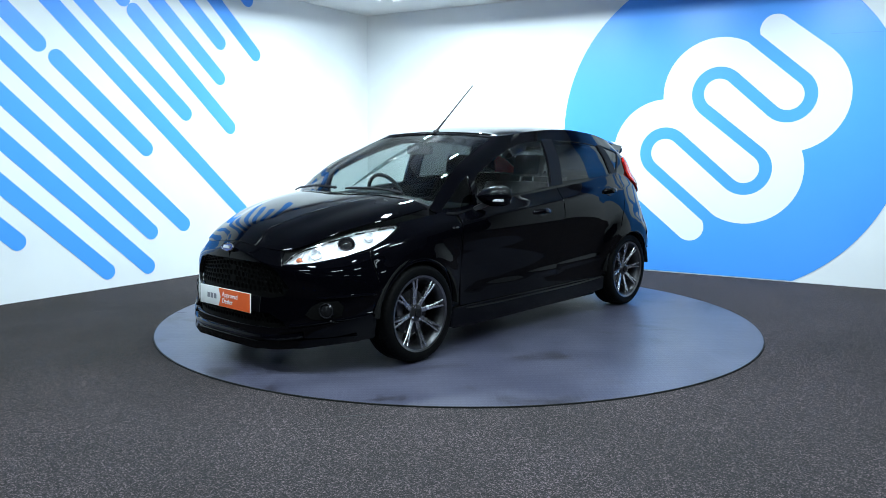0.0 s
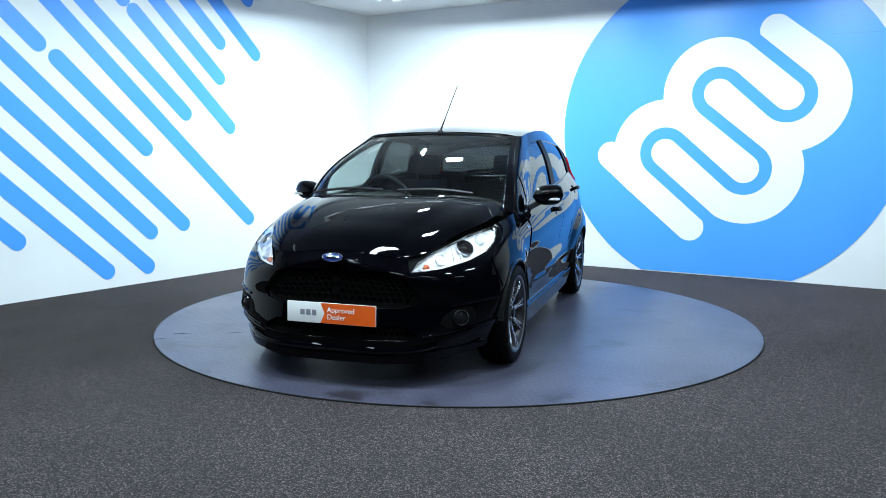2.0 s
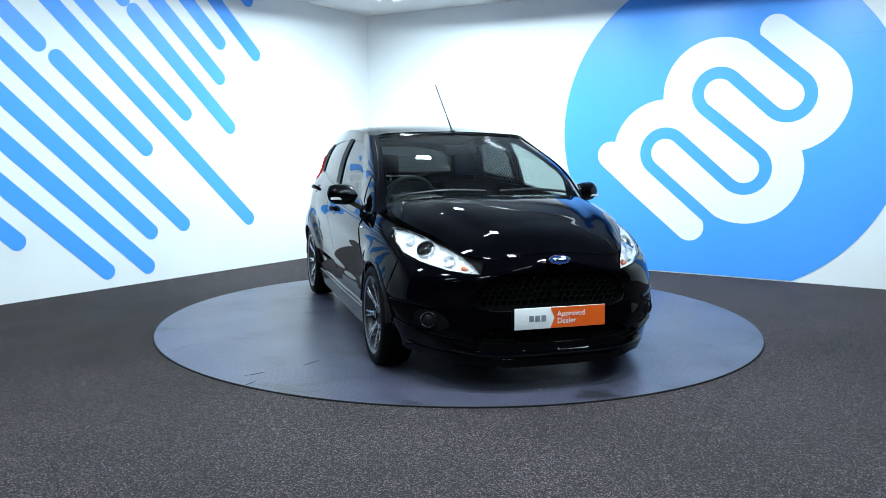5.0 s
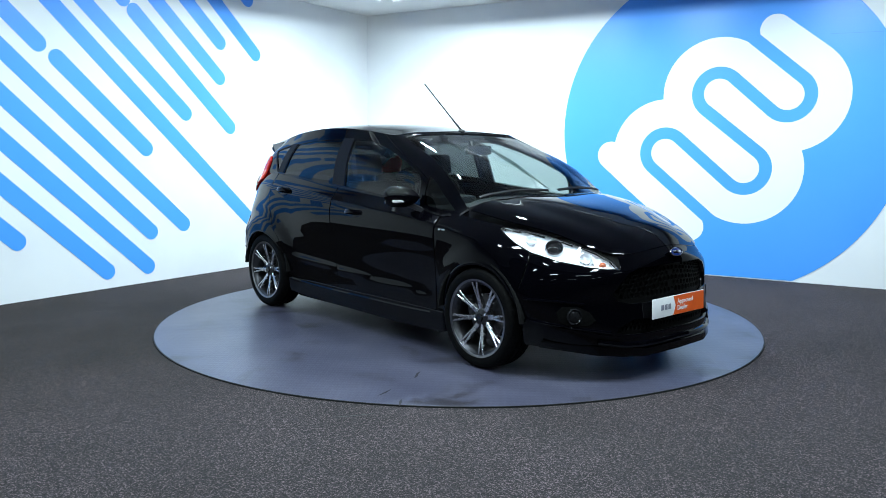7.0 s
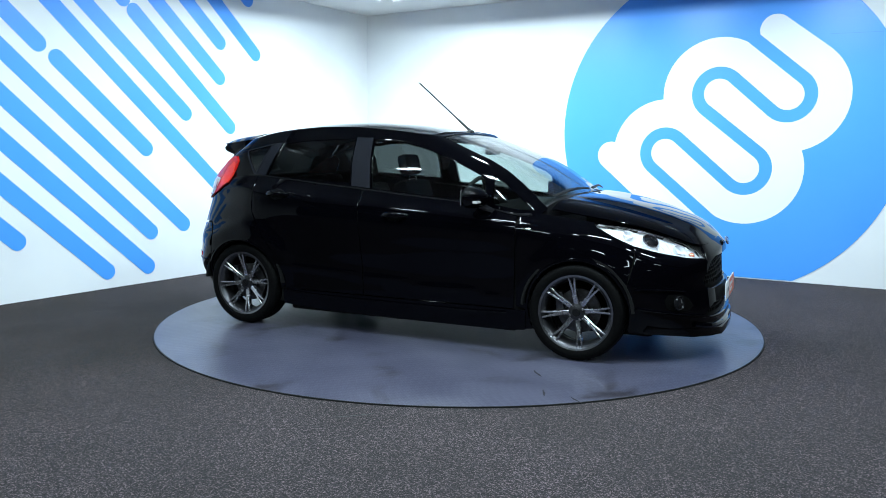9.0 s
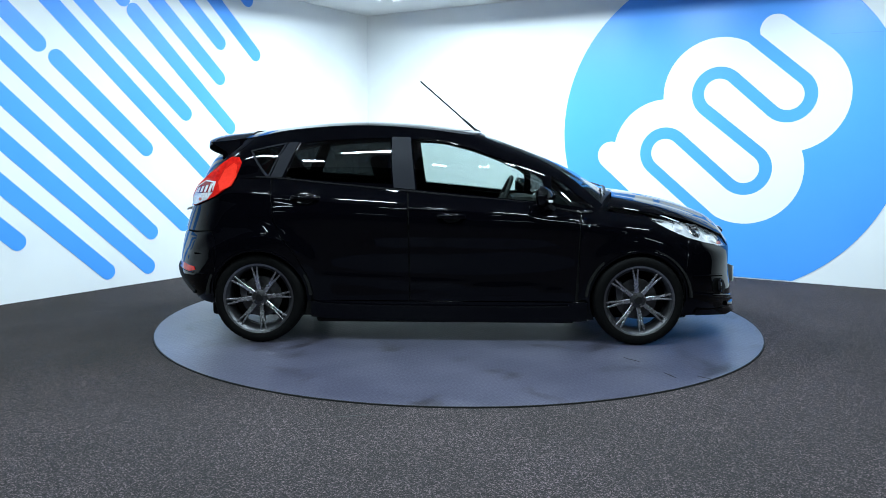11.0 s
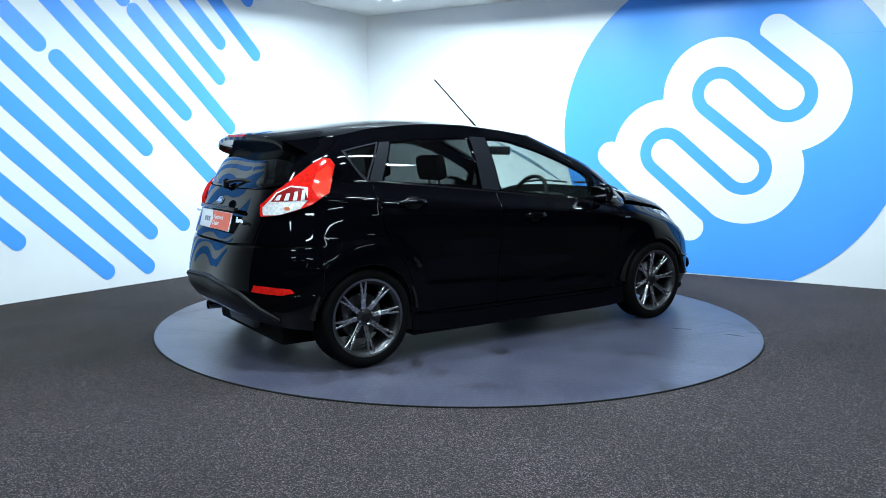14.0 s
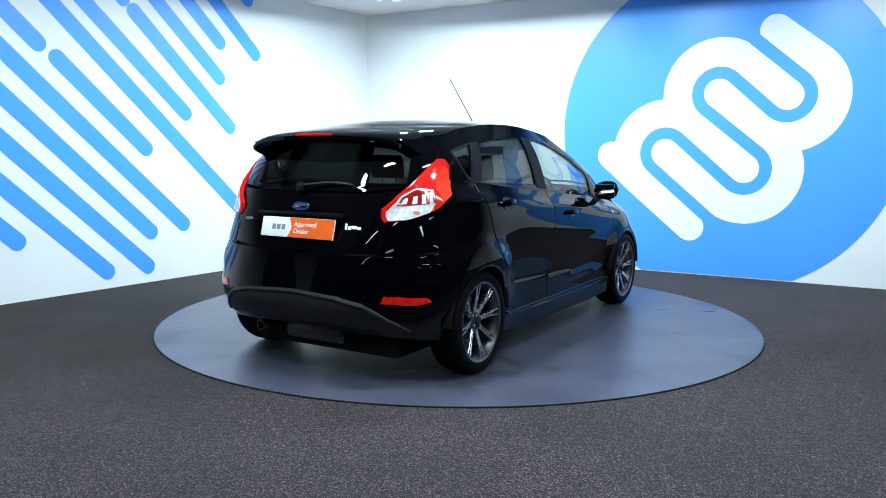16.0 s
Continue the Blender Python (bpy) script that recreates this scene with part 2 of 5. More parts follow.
# wall graphics: vinyl a few millimetres proud of the wall
STRIPES = [
    (4.32, 2.15, 4.75, 2.54), (4.16, 2.04, 3.32, 1.28), (2.00, 2.86, 2.12, 2.96), (1.91, 2.30, 2.60, 2.93),
    (2.39, 2.37, 3.00, 2.92), (2.41, 2.01, 3.40, 2.91), (3.39, 2.54, 2.29, 1.51), (3.50, 2.64, 3.80, 2.91),
    (2.85, 1.63, 4.28, 2.91), (2.06, 0.53, 4.63, 2.91), (2.92, 0.53, 5.10, 2.50), (3.30, 0.48, 5.10, 2.12),
    (3.35, 0.15, 5.10, 1.73), (3.78, 0.15, 5.10, 1.35), (4.59, 0.50, 5.10, 0.97),
]
for x0, z0, x1, z1 in STRIPES:
    out, faces = cdt_faces([capsule_points((x0, z0), (x1, z1), 0.0745)], lambda c: True)
    bm = bmesh.new()
    vs = [bm.verts.new((v.x, v.y, 0.003)) for v in out]
    for f in faces:
        bm.faces.new([vs[i] for i in f])
    ext = bmesh.ops.extrude_face_region(bm, geom=bm.faces[:])
    bmesh.ops.translate(bm, verts=[g for g in ext["geom"] if isinstance(g, bmesh.types.BMVert)], vec=(0, 0, -0.002))
    ob = part("stripe_decal", bm, VINYL_BLUE)
    ob.matrix_world = M_LEFT
    tagged(ob, "bright blue slanting round-ended stripe decal on white wall", "wall decal", "stripe decals on the wall")

DISC, DISC_R = Vector((4.392, 1.500)), 1.676
LOOPS = [Vector((3.850, 1.259)), Vector((4.646, 1.104)), Vector((4.369, 1.858)), Vector((5.021, 1.821))]
BEND, LOBE, LINE = 0.205, 0.555, 0.060
DIR, NRM = Vector((0.760, -0.649)), Vector((0.649, 0.760))


def wave_path():
    """Middle line of the blue wave through the white emblem: legs and round turns."""
    pts = [LOOPS[0] - NRM * BEND + DIR * 1.0]
    base = math.atan2(NRM.y, NRM.x)
    for i, c in enumerate(LOOPS):
        a0, a1 = (base + math.pi, base) if i % 2 == 0 else (base - math.pi, base)
        pts += [Vector((c.x + BEND * math.cos(a0 + (a1 - a0) * k / 20), c.y + BEND * math.sin(a0 + (a1 - a0) * k / 20))) for k in range(21)]
    pts.append(LOOPS[-1] + NRM * BEND - DIR * 1.0)
    return pts


WAVE = wave_path()
BARS = [(Vector((3.263, 1.230)), Vector((3.588, 0.946))), (Vector((3.588, 0.946)), Vector((4.130, 0.492))), (Vector((4.880, 2.452)), Vector((5.274, 2.141))),
        (LOOPS[0], LOOPS[0] + DIR * 0.706), (LOOPS[3], LOOPS[3] - DIR * 0.52)]


def side_line(path, d):
    out = []
    for i, p in enumerate(path):
        t = (path[min(i + 1, len(path) - 1)] - path[max(i - 1, 0)]).normalized()
        out.append(p + Vector((-t.y, t.x)) * d)
    return out


def is_white(c):
    if min(near_segment(c, WAVE[i], WAVE[i + 1]) for i in range(len(WAVE) - 1)) < LINE:
        return False
    return any((c - q).length < LOBE for q in LOOPS) or any(near_segment(c, a, b) < 0.147 for a, b in BARS)


EMBLEM = [circle_points(DISC.x, DISC.y, DISC_R, 160), side_line(WAVE, LINE) + side_line(WAVE, -LINE)[::-1]]
EMBLEM += [circle_points(q.x, q.y, LOBE, 72) for q in LOOPS] + [capsule_points(a, b, 0.147) for a, b in BARS]
EMBLEM += [[(2, 0.004), (7, 0.004), (7, 2.965), (2, 2.965)]]


def emblem(name, keep, mat, label):
    out, faces = cdt_faces(EMBLEM, lambda c: (c - DISC).length < DISC_R and 0.004 < c.y < 2.965 and keep(c))
    used = sorted({i for f in faces for i in f})
    at = {i: k for k, i in enumerate(used)}
    ob = part(name, mesh_from(name, [(out[i].x, out[i].y, 0.004) for i in used], [[at[i] for i in f] for f in faces], mat))
    ob.modifiers.new("thickness", "SOLIDIFY").thickness = 0.0025
    ob.matrix_world = M_RIGHT
    return tagged(ob, label, "wall decal")


emblem("round_decal", lambda c: not is_white(c), VINYL_BLUE, "large round bright blue vinyl decal on white wall")
emblem("emblem_decal", is_white, VINYL_WHITE, "white looping emblem within the blue round decal")

# ceiling lights
for lx, ly, sx, sy, turn, watts in LIGHTS:
    t = thing("ceiling_light", "white ceiling light panel with slim housing", "ceiling light", "ceiling lights", m=pose(lx, ly, CEIL, 0, 0, turn))
    bar("housing", (0, 0, -0.03), (sx + 0.04, sy + 0.04, 0.06), LAMP_WHITE, t, bevel=0.006)

# an unseen strip added along each painted wall shades the top of the wall from the lamps
for label_, run, into, reach_ in (("left", ALONG_L, INTO_L, 5.6), ("right", ALONG_R, INTO_R, 6.6)):
    mid_ = CORNER + run * (reach_ / 2 + 1.17) + into * 1.15
    ob = bar("light_cutoff", (0, 0, 0), (reach_, 0.02, 0.110), LAMP_WHITE)
    ob.matrix_world = Matrix.Translation((mid_.x, mid_.y, CEIL - 0.0555)) @ Matrix.Rotation(math.atan2(run.y, run.x), 4, "Z")
    structure("trim_" + label_, ob, "unseen white strip added under the ceiling to shade the wall top", "trim")

for eye in WASHER_AT:
    t = thing("wall_washer", "white ceiling spotlight added to light the wall", "ceiling light", "wall washing lights", m=pose(eye.x, eye.y, CEIL))
    bar("base_plate", (0, 0, -0.010), (0.16, 0.16, 0.02), LAMP_WHITE, t, bevel=0.004)

# ---- turntable ----
table = thing("turntable", "blue-grey painted steel checker plate turntable, scuffed", "turntable")
bm = bmesh.new()
bmesh.ops.create_cone(bm, segments=160, radius1=2.207, radius2=2.207, depth=0.02, cap_ends=True, matrix=Matrix.Translation((0, 0, -0.0105)))
part("deck", bm, PLATE, table)
bm = bmesh.new()
for r, z in ((2.206, 0.0005), (2.213, 0.0005), (2.213, -0.02), (2.206, -0.02)):
    for k in range(160):
        bm.verts.new((r * math.cos(k * math.tau / 160), r * math.sin(k * math.tau / 160), z))
bm.verts.ensure_lookup_table()
for r in range(4):
    for k in range(160):
        bm.faces.new([bm.verts[q] for q in (r * 160 + k, r * 160 + (k + 1) % 160, (r + 1) % 4 * 160 + (k + 1) % 160, (r + 1) % 4 * 160 + k)])
part("rim", bm, BLACK_RUBBER, table, "black rubber edge strip")


def streak_mesh(path, width, z):
    """A thin pointed smear that follows a line on a flat floor."""
    bm = bmesh.new()
    rows = []
    for i, q in enumerate(path):
        a, b = Vector(path[max(i - 1, 0)]), Vector(path[min(i + 1, len(path) - 1)])
        side_ = Vector((a.y - b.y, b.x - a.x)).normalized() * width * (0.25 + math.sin(math.pi * i / (len(path) - 1)))
        rows.append([bm.verts.new((q[0] + k * side_.x, q[1] + k * side_.y, z + h)) for k, h in ((-1, 0.0), (-0.5, 0.0012), (0.5, 0.0012), (1, 0.0))])
    for a, b in zip(rows, rows[1:]):
        for j in range(3):
            bm.faces.new((a[j], a[j + 1], b[j + 1], b[j]))
    return bm


SCUFF = material("dark_rubber_scuff", (0.012, 0.011, 0.012), 0.6, second=(0.03, 0.028, 0.032), scale=40)
for path in ([(1.03, -1.225), (1.05, -1.262), (1.085, -1.30), (1.11, -1.335)], [(1.36, -1.625), (1.39, -1.655), (1.44, -1.70)], [(1.233, -1.674), (1.215, -1.62), (1.191, -1.562)]):
    part("scuff_mark", streak_mesh(path, 0.006, 0.0005), SCUFF, table, "dark rubber scuff on the plate")
mark = part("floor_scratch", streak_mesh([(-0.607, -2.366), (-0.529, -2.355), (-0.457, -2.329), (-0.373, -2.293)], 0.005, FLOOR_Z + 0.001), SCUFF)
structure("floor_scratch", mark, "thin dark scratch on the grey carpet", "floor mark")
# the seam's thin shadow is painted as a darker blue
SEAM_SHADE = material("vinyl_seam_shade", (0.05, 0.26, 0.76), 0.5, second=(0.055, 0.27, 0.78), scale=10)
seam = bar("trim_seam", (5.62, 2.370, 0.0052), (0.52, 0.004, 0.0016), SEAM_SHADE)
seam.matrix_world = M_RIGHT @ Matrix.Translation((5.62, 2.370, 0)) @ Matrix.Rotation(-0.018, 4, "Z") @ Matrix.Translation((-5.62, -2.370, 0))
structure("trim_seam", seam, "fine overlap seam in the blue vinyl, its thin shadow in darker blue", "trim")

# ---- the car: paints and trims ----
PAINT = material("black_car_paint", (0.0007, 0.0007, 0.0013), 0.3, second=(0.0010, 0.0010, 0.0018), scale=900, coat=1.0)
TRIM = material("black_plastic_trim", (0.010, 0.010, 0.012), 0.5, second=(0.014, 0.014, 0.016), scale=300, bump=0.08, bump_scale=500)
GLOSS_TRIM = material("gloss_black_trim", (0.006, 0.006, 0.007), 0.12, second=(0.008, 0.008, 0.009), scale=200)
PILLAR = material("satin_pillar_film", (0.009, 0.0095, 0.014), 0.5, second=(0.011, 0.012, 0.016), scale=200)
UNDER = material("underbody_black", (0.006, 0.006, 0.006), 0.9, second=(0.009, 0.009, 0.009), scale=30)
GRILLE_BLACK = material("grille_black", (0.0018, 0.0018, 0.0018), 0.5, second=(0.003, 0.003, 0.003), scale=100)
TYRE = material("tyre_rubber", (0.0016, 0.0016, 0.0018), 0.6, second=(0.003, 0.003, 0.003), scale=70, bump=0.15, bump_scale=250)
GUNMETAL = material("gunmetal_alloy", (0.05, 0.05, 0.055), 0.35, 0.9, second=(0.065, 0.065, 0.07), scale=60)
DISC_STEEL = material("brake_steel", (0.10, 0.10, 0.105), 0.4, 1.0, second=(0.07, 0.068, 0.066), scale=40)
CHROME = material("chrome", (0.75, 0.76, 0.78), 0.08, 1.0, second=(0.70, 0.71, 0.73), scale=30)
REFLECTOR = material("lamp_reflector", (0.90, 0.91, 0.93), 0.2, 0.0, second=(0.80, 0.81, 0.84), scale=45, coat=0.6)
WHITE_LENS = material("white_lamp_lens", (0.66, 0.64, 0.64), 0.1, second=(0.48, 0.47, 0.48), scale=60, coat=1.0)
BRIGHT_RED = material("bright_red_lens", (0.86, 0.040, 0.022), 0.12, second=(0.80, 0.03, 0.015), scale=80, coat=1.0)
RED_LENS = material("red_lamp_lens", (0.62, 0.012, 0.007), 0.12, second=(0.46, 0.008, 0.006), scale=45, coat=1.0)
DARK_RED = material("dark_red_lens", (0.22, 0.006, 0.008), 0.15, second=(0.16, 0.005, 0.006), scale=60, coat=0.4)
AMBER = material("amber_lens", (0.65, 0.16, 0.06), 0.15, second=(0.5, 0.15, 0.08), scale=50, coat=1.0)
FABRIC = material("seat_fabric", (0.010, 0.010, 0.011), 0.9, second=(0.016, 0.016, 0.017), scale=150, bump=0.2, bump_scale=400)
DASH = material("dashboard_plastic", (0.007, 0.007, 0.008), 0.7, second=(0.010, 0.010, 0.011), scale=200, bump=0.1, bump_scale=500)
ORANGE = material("orange_plate_print", (0.78, 0.11, 0.01), 0.35, second=(0.74, 0.10, 0.01), scale=20)
PLATE_WHITE = material("white_plate_print", (0.80, 0.80, 0.80), 0.35, second=(0.77, 0.77, 0.78), scale=20)
GREY_PRINT = material("grey_print", (0.20, 0.20, 0.24), 0.4, second=(0.22, 0.22, 0.26), scale=40)
BADGE_BLUE = material("blue_enamel", (0.012, 0.03, 0.14), 0.1, second=(0.015, 0.035, 0.16), scale=60, coat=1.0)
GLASS = glass_material("clear_car_glass", (0.60, 0.67, 0.65))
TINTED = glass_material("tinted_car_glass", (0.095, 0.105, 0.105))
DARK_TINT = glass_material("rear_window_glass", (0.045, 0.05, 0.05))
LAMP_GLASS = glass_material("lamp_cover_glass", (0.95, 0.95, 0.96))


for dull, spec in ((PAINT, 0.0), (GRILLE_BLACK, 0.05), (PILLAR, 0.08), (TYRE, 0.06), (UNDER, 0.1), (TRIM, 0.22), (GLOSS_TRIM, 0.2)):
    dull.node_tree.nodes["Principled BSDF"].inputs["Specular IOR Level"].default_value = spec


for lens in (RED_LENS, BRIGHT_RED):
    lens.node_tree.nodes["Principled BSDF"].inputs["Coat Weight"].default_value = 0.35
    lens.node_tree.nodes["Principled BSDF"].inputs["Specular IOR Level"].default_value = 0.2
PAINT.node_tree.nodes["Principled BSDF"].inputs["Coat IOR"].default_value = 1.25


# ---- the car: surfaces ----
def hermite(knots, pts, s):
    """Smooth curve through pts[..., k, 3] at uneven knots, at the values s."""
    k, s = np.asarray(knots, float), np.asarray(s, float)
    h = np.diff(k)
    d = np.diff(pts, axis=-2) / h[:, None]
    m = np.empty_like(pts)
    m[..., 1:-1, :] = (d[..., :-1, :] * h[1:, None] + d[..., 1:, :] * h[:-1, None]) / (h[:-1] + h[1:])[:, None]
    m[..., 0, :], m[..., -1, :] = d[..., 0, :], d[..., -1, :]
    i = np.clip(np.searchsorted(k, s, side="right") - 1, 0, len(k) - 2)
    t = ((s - k[i]) / h[i])[:, None]
    hh = h[i][:, None]
    return ((2 * t**3 - 3 * t**2 + 1) * pts[..., i, :] + (t**3 - 2 * t**2 + t) * hh * m[..., i, :]
            + (3 * t**2 - 2 * t**3) * pts[..., i + 1, :] + (t**3 - t**2) * hh * m[..., i + 1, :])


FLIP = np.array((1.0, -1.0, 1.0))


class Skin:
    """Half of a body surface: rails run from the middle of the front round the side to the middle of the rear."""
    turn = 1.0

    def __init__(self, rails, along, up):
        pts = np.array(rails, float)
        ghost0, ghost1 = pts[:, 1:2] * FLIP, pts[:, -2:-1] * FLIP
        self.pts = np.concatenate([ghost0, pts, ghost1], axis=1)
        self.sk = np.concatenate([[2 * along[0] - along[1]], along, [2 * along[-1] - along[-2]]])
        self.vk = np.array(up, float)
        self.s_end, self.v_min, self.v_max = along[-1], up[0], up[-1]
        gs, gv = np.meshgrid(np.linspace(0, self.s_end, 320), np.linspace(self.v_min, self.v_max, 70))
        self.gs, self.gv = gs.ravel(), gv.ravel()
        self.grid = self.at(self.gs, self.gv)

    def at(self, s, v):
        s, v = np.atleast_1d(np.asarray(s, float)), np.atleast_1d(np.asarray(v, float))
        cols = hermite(self.sk, self.pts, s)
        k = self.vk
        out = np.zeros((len(s), 3))
        h = np.diff(k)
        d = np.diff(cols, axis=0) / h[:, None, None]
        m = np.empty_like(cols)
        m[1:-1] = (d[:-1] * h[1:, None, None] + d[1:] * h[:-1, None, None]) / (h[:-1] + h[1:])[:, None, None]
        m[0], m[-1] = d[0], d[-1]
        i = np.clip(np.searchsorted(k, v, side="right") - 1, 0, len(k) - 2)
        j = np.arange(len(s))
        t, hh = ((v - k[i]) / h[i])[:, None], h[i][:, None]
        out = ((2 * t**3 - 3 * t**2 + 1) * cols[i, j] + (t**3 - 2 * t**2 + t) * hh * m[i, j]
               + (3 * t**2 - 2 * t**3) * cols[i + 1, j] + (t**3 - t**2) * hh * m[i + 1, j])
        return out

    def normal(self, s, v):
        s, v = np.atleast_1d(np.asarray(s, float)), np.atleast_1d(np.asarray(v, float))
        e = 2e-3
        n = np.cross(self.at(s + e, v) - self.at(s - e, v), self.at(s, np.minimum(v + e, self.v_max)) - self.at(s, np.maximum(v - e, self.v_min)))
        return self.turn * n / np.maximum(np.linalg.norm(n, axis=1, keepdims=True), 1e-9)

    def find(self, loop, axes, lo=0.0, hi=99.0, dense=0.03):
        """Parameters of a loop drawn in side view (axes 0, 2) or end view (axes 1, 2)."""
        fine = []
        for a, b in zip(loop, loop[1:] + loop[:1]):
            a, b = np.array(a, float), np.array(b, float)
            count = max(1, int(np.linalg.norm(b - a) / dense))
            fine += [a + (b - a) * i / count for i in range(count)]
        ok = (self.gs >= lo) & (self.gs <= hi)
        cand, cs, cv = self.grid[ok][:, axes], self.gs[ok], self.gv[ok]
        out = []
        for q in fine:
            i = np.argmin(((cand - q) ** 2).sum(1))
            s, v = cs[i], cv[i]
            for _ in range(4):
                e = 1e-3
                p = self.at([s, s + e, s], [v, v, min(v + e, self.v_max)])[:, axes]
                jac = np.stack([(p[1] - p[0]) / e, (p[2] - p[0]) / e], 1)
                if v >= self.v_max - e or abs(np.linalg.det(jac)) < 1e-4:
                    break
                ds, dv = np.linalg.solve(jac, q - p[0])
                s, v = np.clip(s + np.clip(ds, -0.02, 0.02), max(lo, 0), min(hi, self.s_end)), np.clip(v + np.clip(dv, -0.02, 0.02), self.v_min, self.v_max)
            out.append((float(s), float(v)))
        return out


class Cap(Skin):
    """Half of a crowned panel between a middle line, a side edge and two end edges."""
    turn, crease, full = -1.0, 0.0, 2.0

    def __init__(self, middle, edge, first, last):
        self.middle, self.edge, self.first, self.last = middle, edge, first, last
        self.s_end, self.v_min, self.v_max = 1.0, 0.0, 1.0

    def at(self, s, v):
        s, v = np.atleast_1d(np.asarray(s, float)), np.atleast_1d(np.asarray(v, float))

        def base(u):
            c, e = self.middle(u), self.edge(u)
            w = np.stack([v**2, v, np.abs(v) ** self.full], 1)
            return c + (e - c) * w
        zero, one = np.zeros_like(s), np.ones_like(s)
        a = np.abs(v)
        f, r = self.first(a), self.last(a)
        f[:, 1], r[:, 1] = f[:, 1] * np.where(v < 0, -1, 1), r[:, 1] * np.where(v < 0, -1, 1)
        out = base(s) + ((1 - s)[:, None] ** 1) * (f - base(zero)) + s[:, None] * (r - base(one))
        # a raised middle field, bounded by a soft crease on each side
        out[:, 2] += self.crease * np.sin(np.pi * np.clip(s, 0, 1)) / (1 + np.exp((a - 0.50 - 0.16 * s) / 0.035))
        return out

    def normal(self, s, v):
        s, v = np.atleast_1d(np.asarray(s, float)), np.atleast_1d(np.asarray(v, float))
        e = 4e-3
        n = np.cross(self.at(np.minimum(s + e, 1), v) - self.at(np.maximum(s - e, 0), v), self.at(s, np.minimum(v + e, 1)) - self.at(s, v - e))
        return self.turn * n / np.maximum(np.linalg.norm(n, axis=1, keepdims=True), 1e-9)


def in_loop(p, loop):
    x, y, hit = p[0], p[1], False
    for (x0, y0), (x1, y1) in zip(loop, loop[1:] + loop[:1]):
        if (y0 > y) != (y1 > y) and x < (x1 - x0) * (y - y0) / (y1 - y0) + x0:
            hit = not hit
    return hit


def panel(name, skin, loop, mat, parent, label="", holes=(), side=1, rim=0.012, lift=0.0, grid=(0.035, 0.03)):
    """A sheet cut from a skin along a loop, with turned-in edges. side 0: both halves in one sheet."""
    xs, ys = [q[0] for q in loop], [q[1] for q in loop]
    extra = []
    for i in range(1, int((max(xs) - min(xs)) / grid[0]) + 1):
        for j in range(1, int((max(ys) - min(ys)) / grid[1]) + 1):
            q = (min(xs) + (i - 0.5 + 0.01 * (j % 2)) * grid[0], min(ys) + (j - 0.5) * grid[1])
            if in_loop(q, loop) and not any(in_loop(q, h) for h in holes):
                extra.append(q)
    out, faces = cdt_faces([loop, *holes], lambda c: in_loop(c, loop) and not any(in_loop(c, h) for h in holes), extra)
    s, v = np.array([q.x for q in out]), np.array([q.y for q in out])
    pts, nrm = skin.at(s, v), skin.normal(s, v)
    pts = pts + nrm * lift
    faces = [list(f) for f in faces]
    a, b, c = pts[faces[0][0]], pts[faces[0][1]], pts[faces[0][2]]
    if np.dot(np.cross(b - a, c - a), nrm[faces[0][0]]) < 0:
        faces = [f[::-1] for f in faces]
    edges = {}
    for f in faces:
        for i, j in zip(f, f[1:] + f[:1]):
            edges[(i, j)] = True
    verts, norms, quads = [tuple(p) for p in pts], [tuple(n) for n in nrm], []
    middle = np.zeros(len(s), bool)
    if side == 0:
        middle = (v < 1e-4) if isinstance(skin, Cap) else ((s < 1e-4) | (s > skin.s_end - 1e-4))
    ring = {}
    for (i, j) in list(edges):
        if (j, i) in edges or (middle[i] and middle[j]):
            continue
        for q in (i, j):
            if q not in ring:
                away = np.cross(pts[j] - pts[i], nrm[q])
                away = away / max(np.linalg.norm(away), 1e-9)
                ring[q] = len(verts)
                verts.append(tuple(pts[q] - nrm[q] * rim))
                norms.append(tuple(away))
        quads.append([i, ring[i], ring[j], j])
    faces = faces + quads
    if side <= 0:
        fv, fn = [(x, -y, z) for x, y, z in verts], [(x, -y, z) for x, y, z in norms]
        ff = [f[::-1] for f in faces]
        if side < 0:
            verts, norms, faces = fv, fn, ff
        else:
            k, to = len(verts), {}
            for i in range(len(fv)):
                if i < len(middle) and middle[i]:
                    to[i] = i
                else:
                    to[i] = len(verts)
                    verts.append(fv[i])
                    norms.append(fn[i])
            faces = faces + [[to[i] for i in f] for f in ff]
    me = mesh_from(name, verts, faces, mat, True)
    me.normals_split_custom_set_from_vertices(norms)
    return part(name, me, None, parent, label)


def spline(knots, pts):
    arr = np.array(pts, float)
    return lambda t: hermite(knots, arr, np.asarray(t, float))


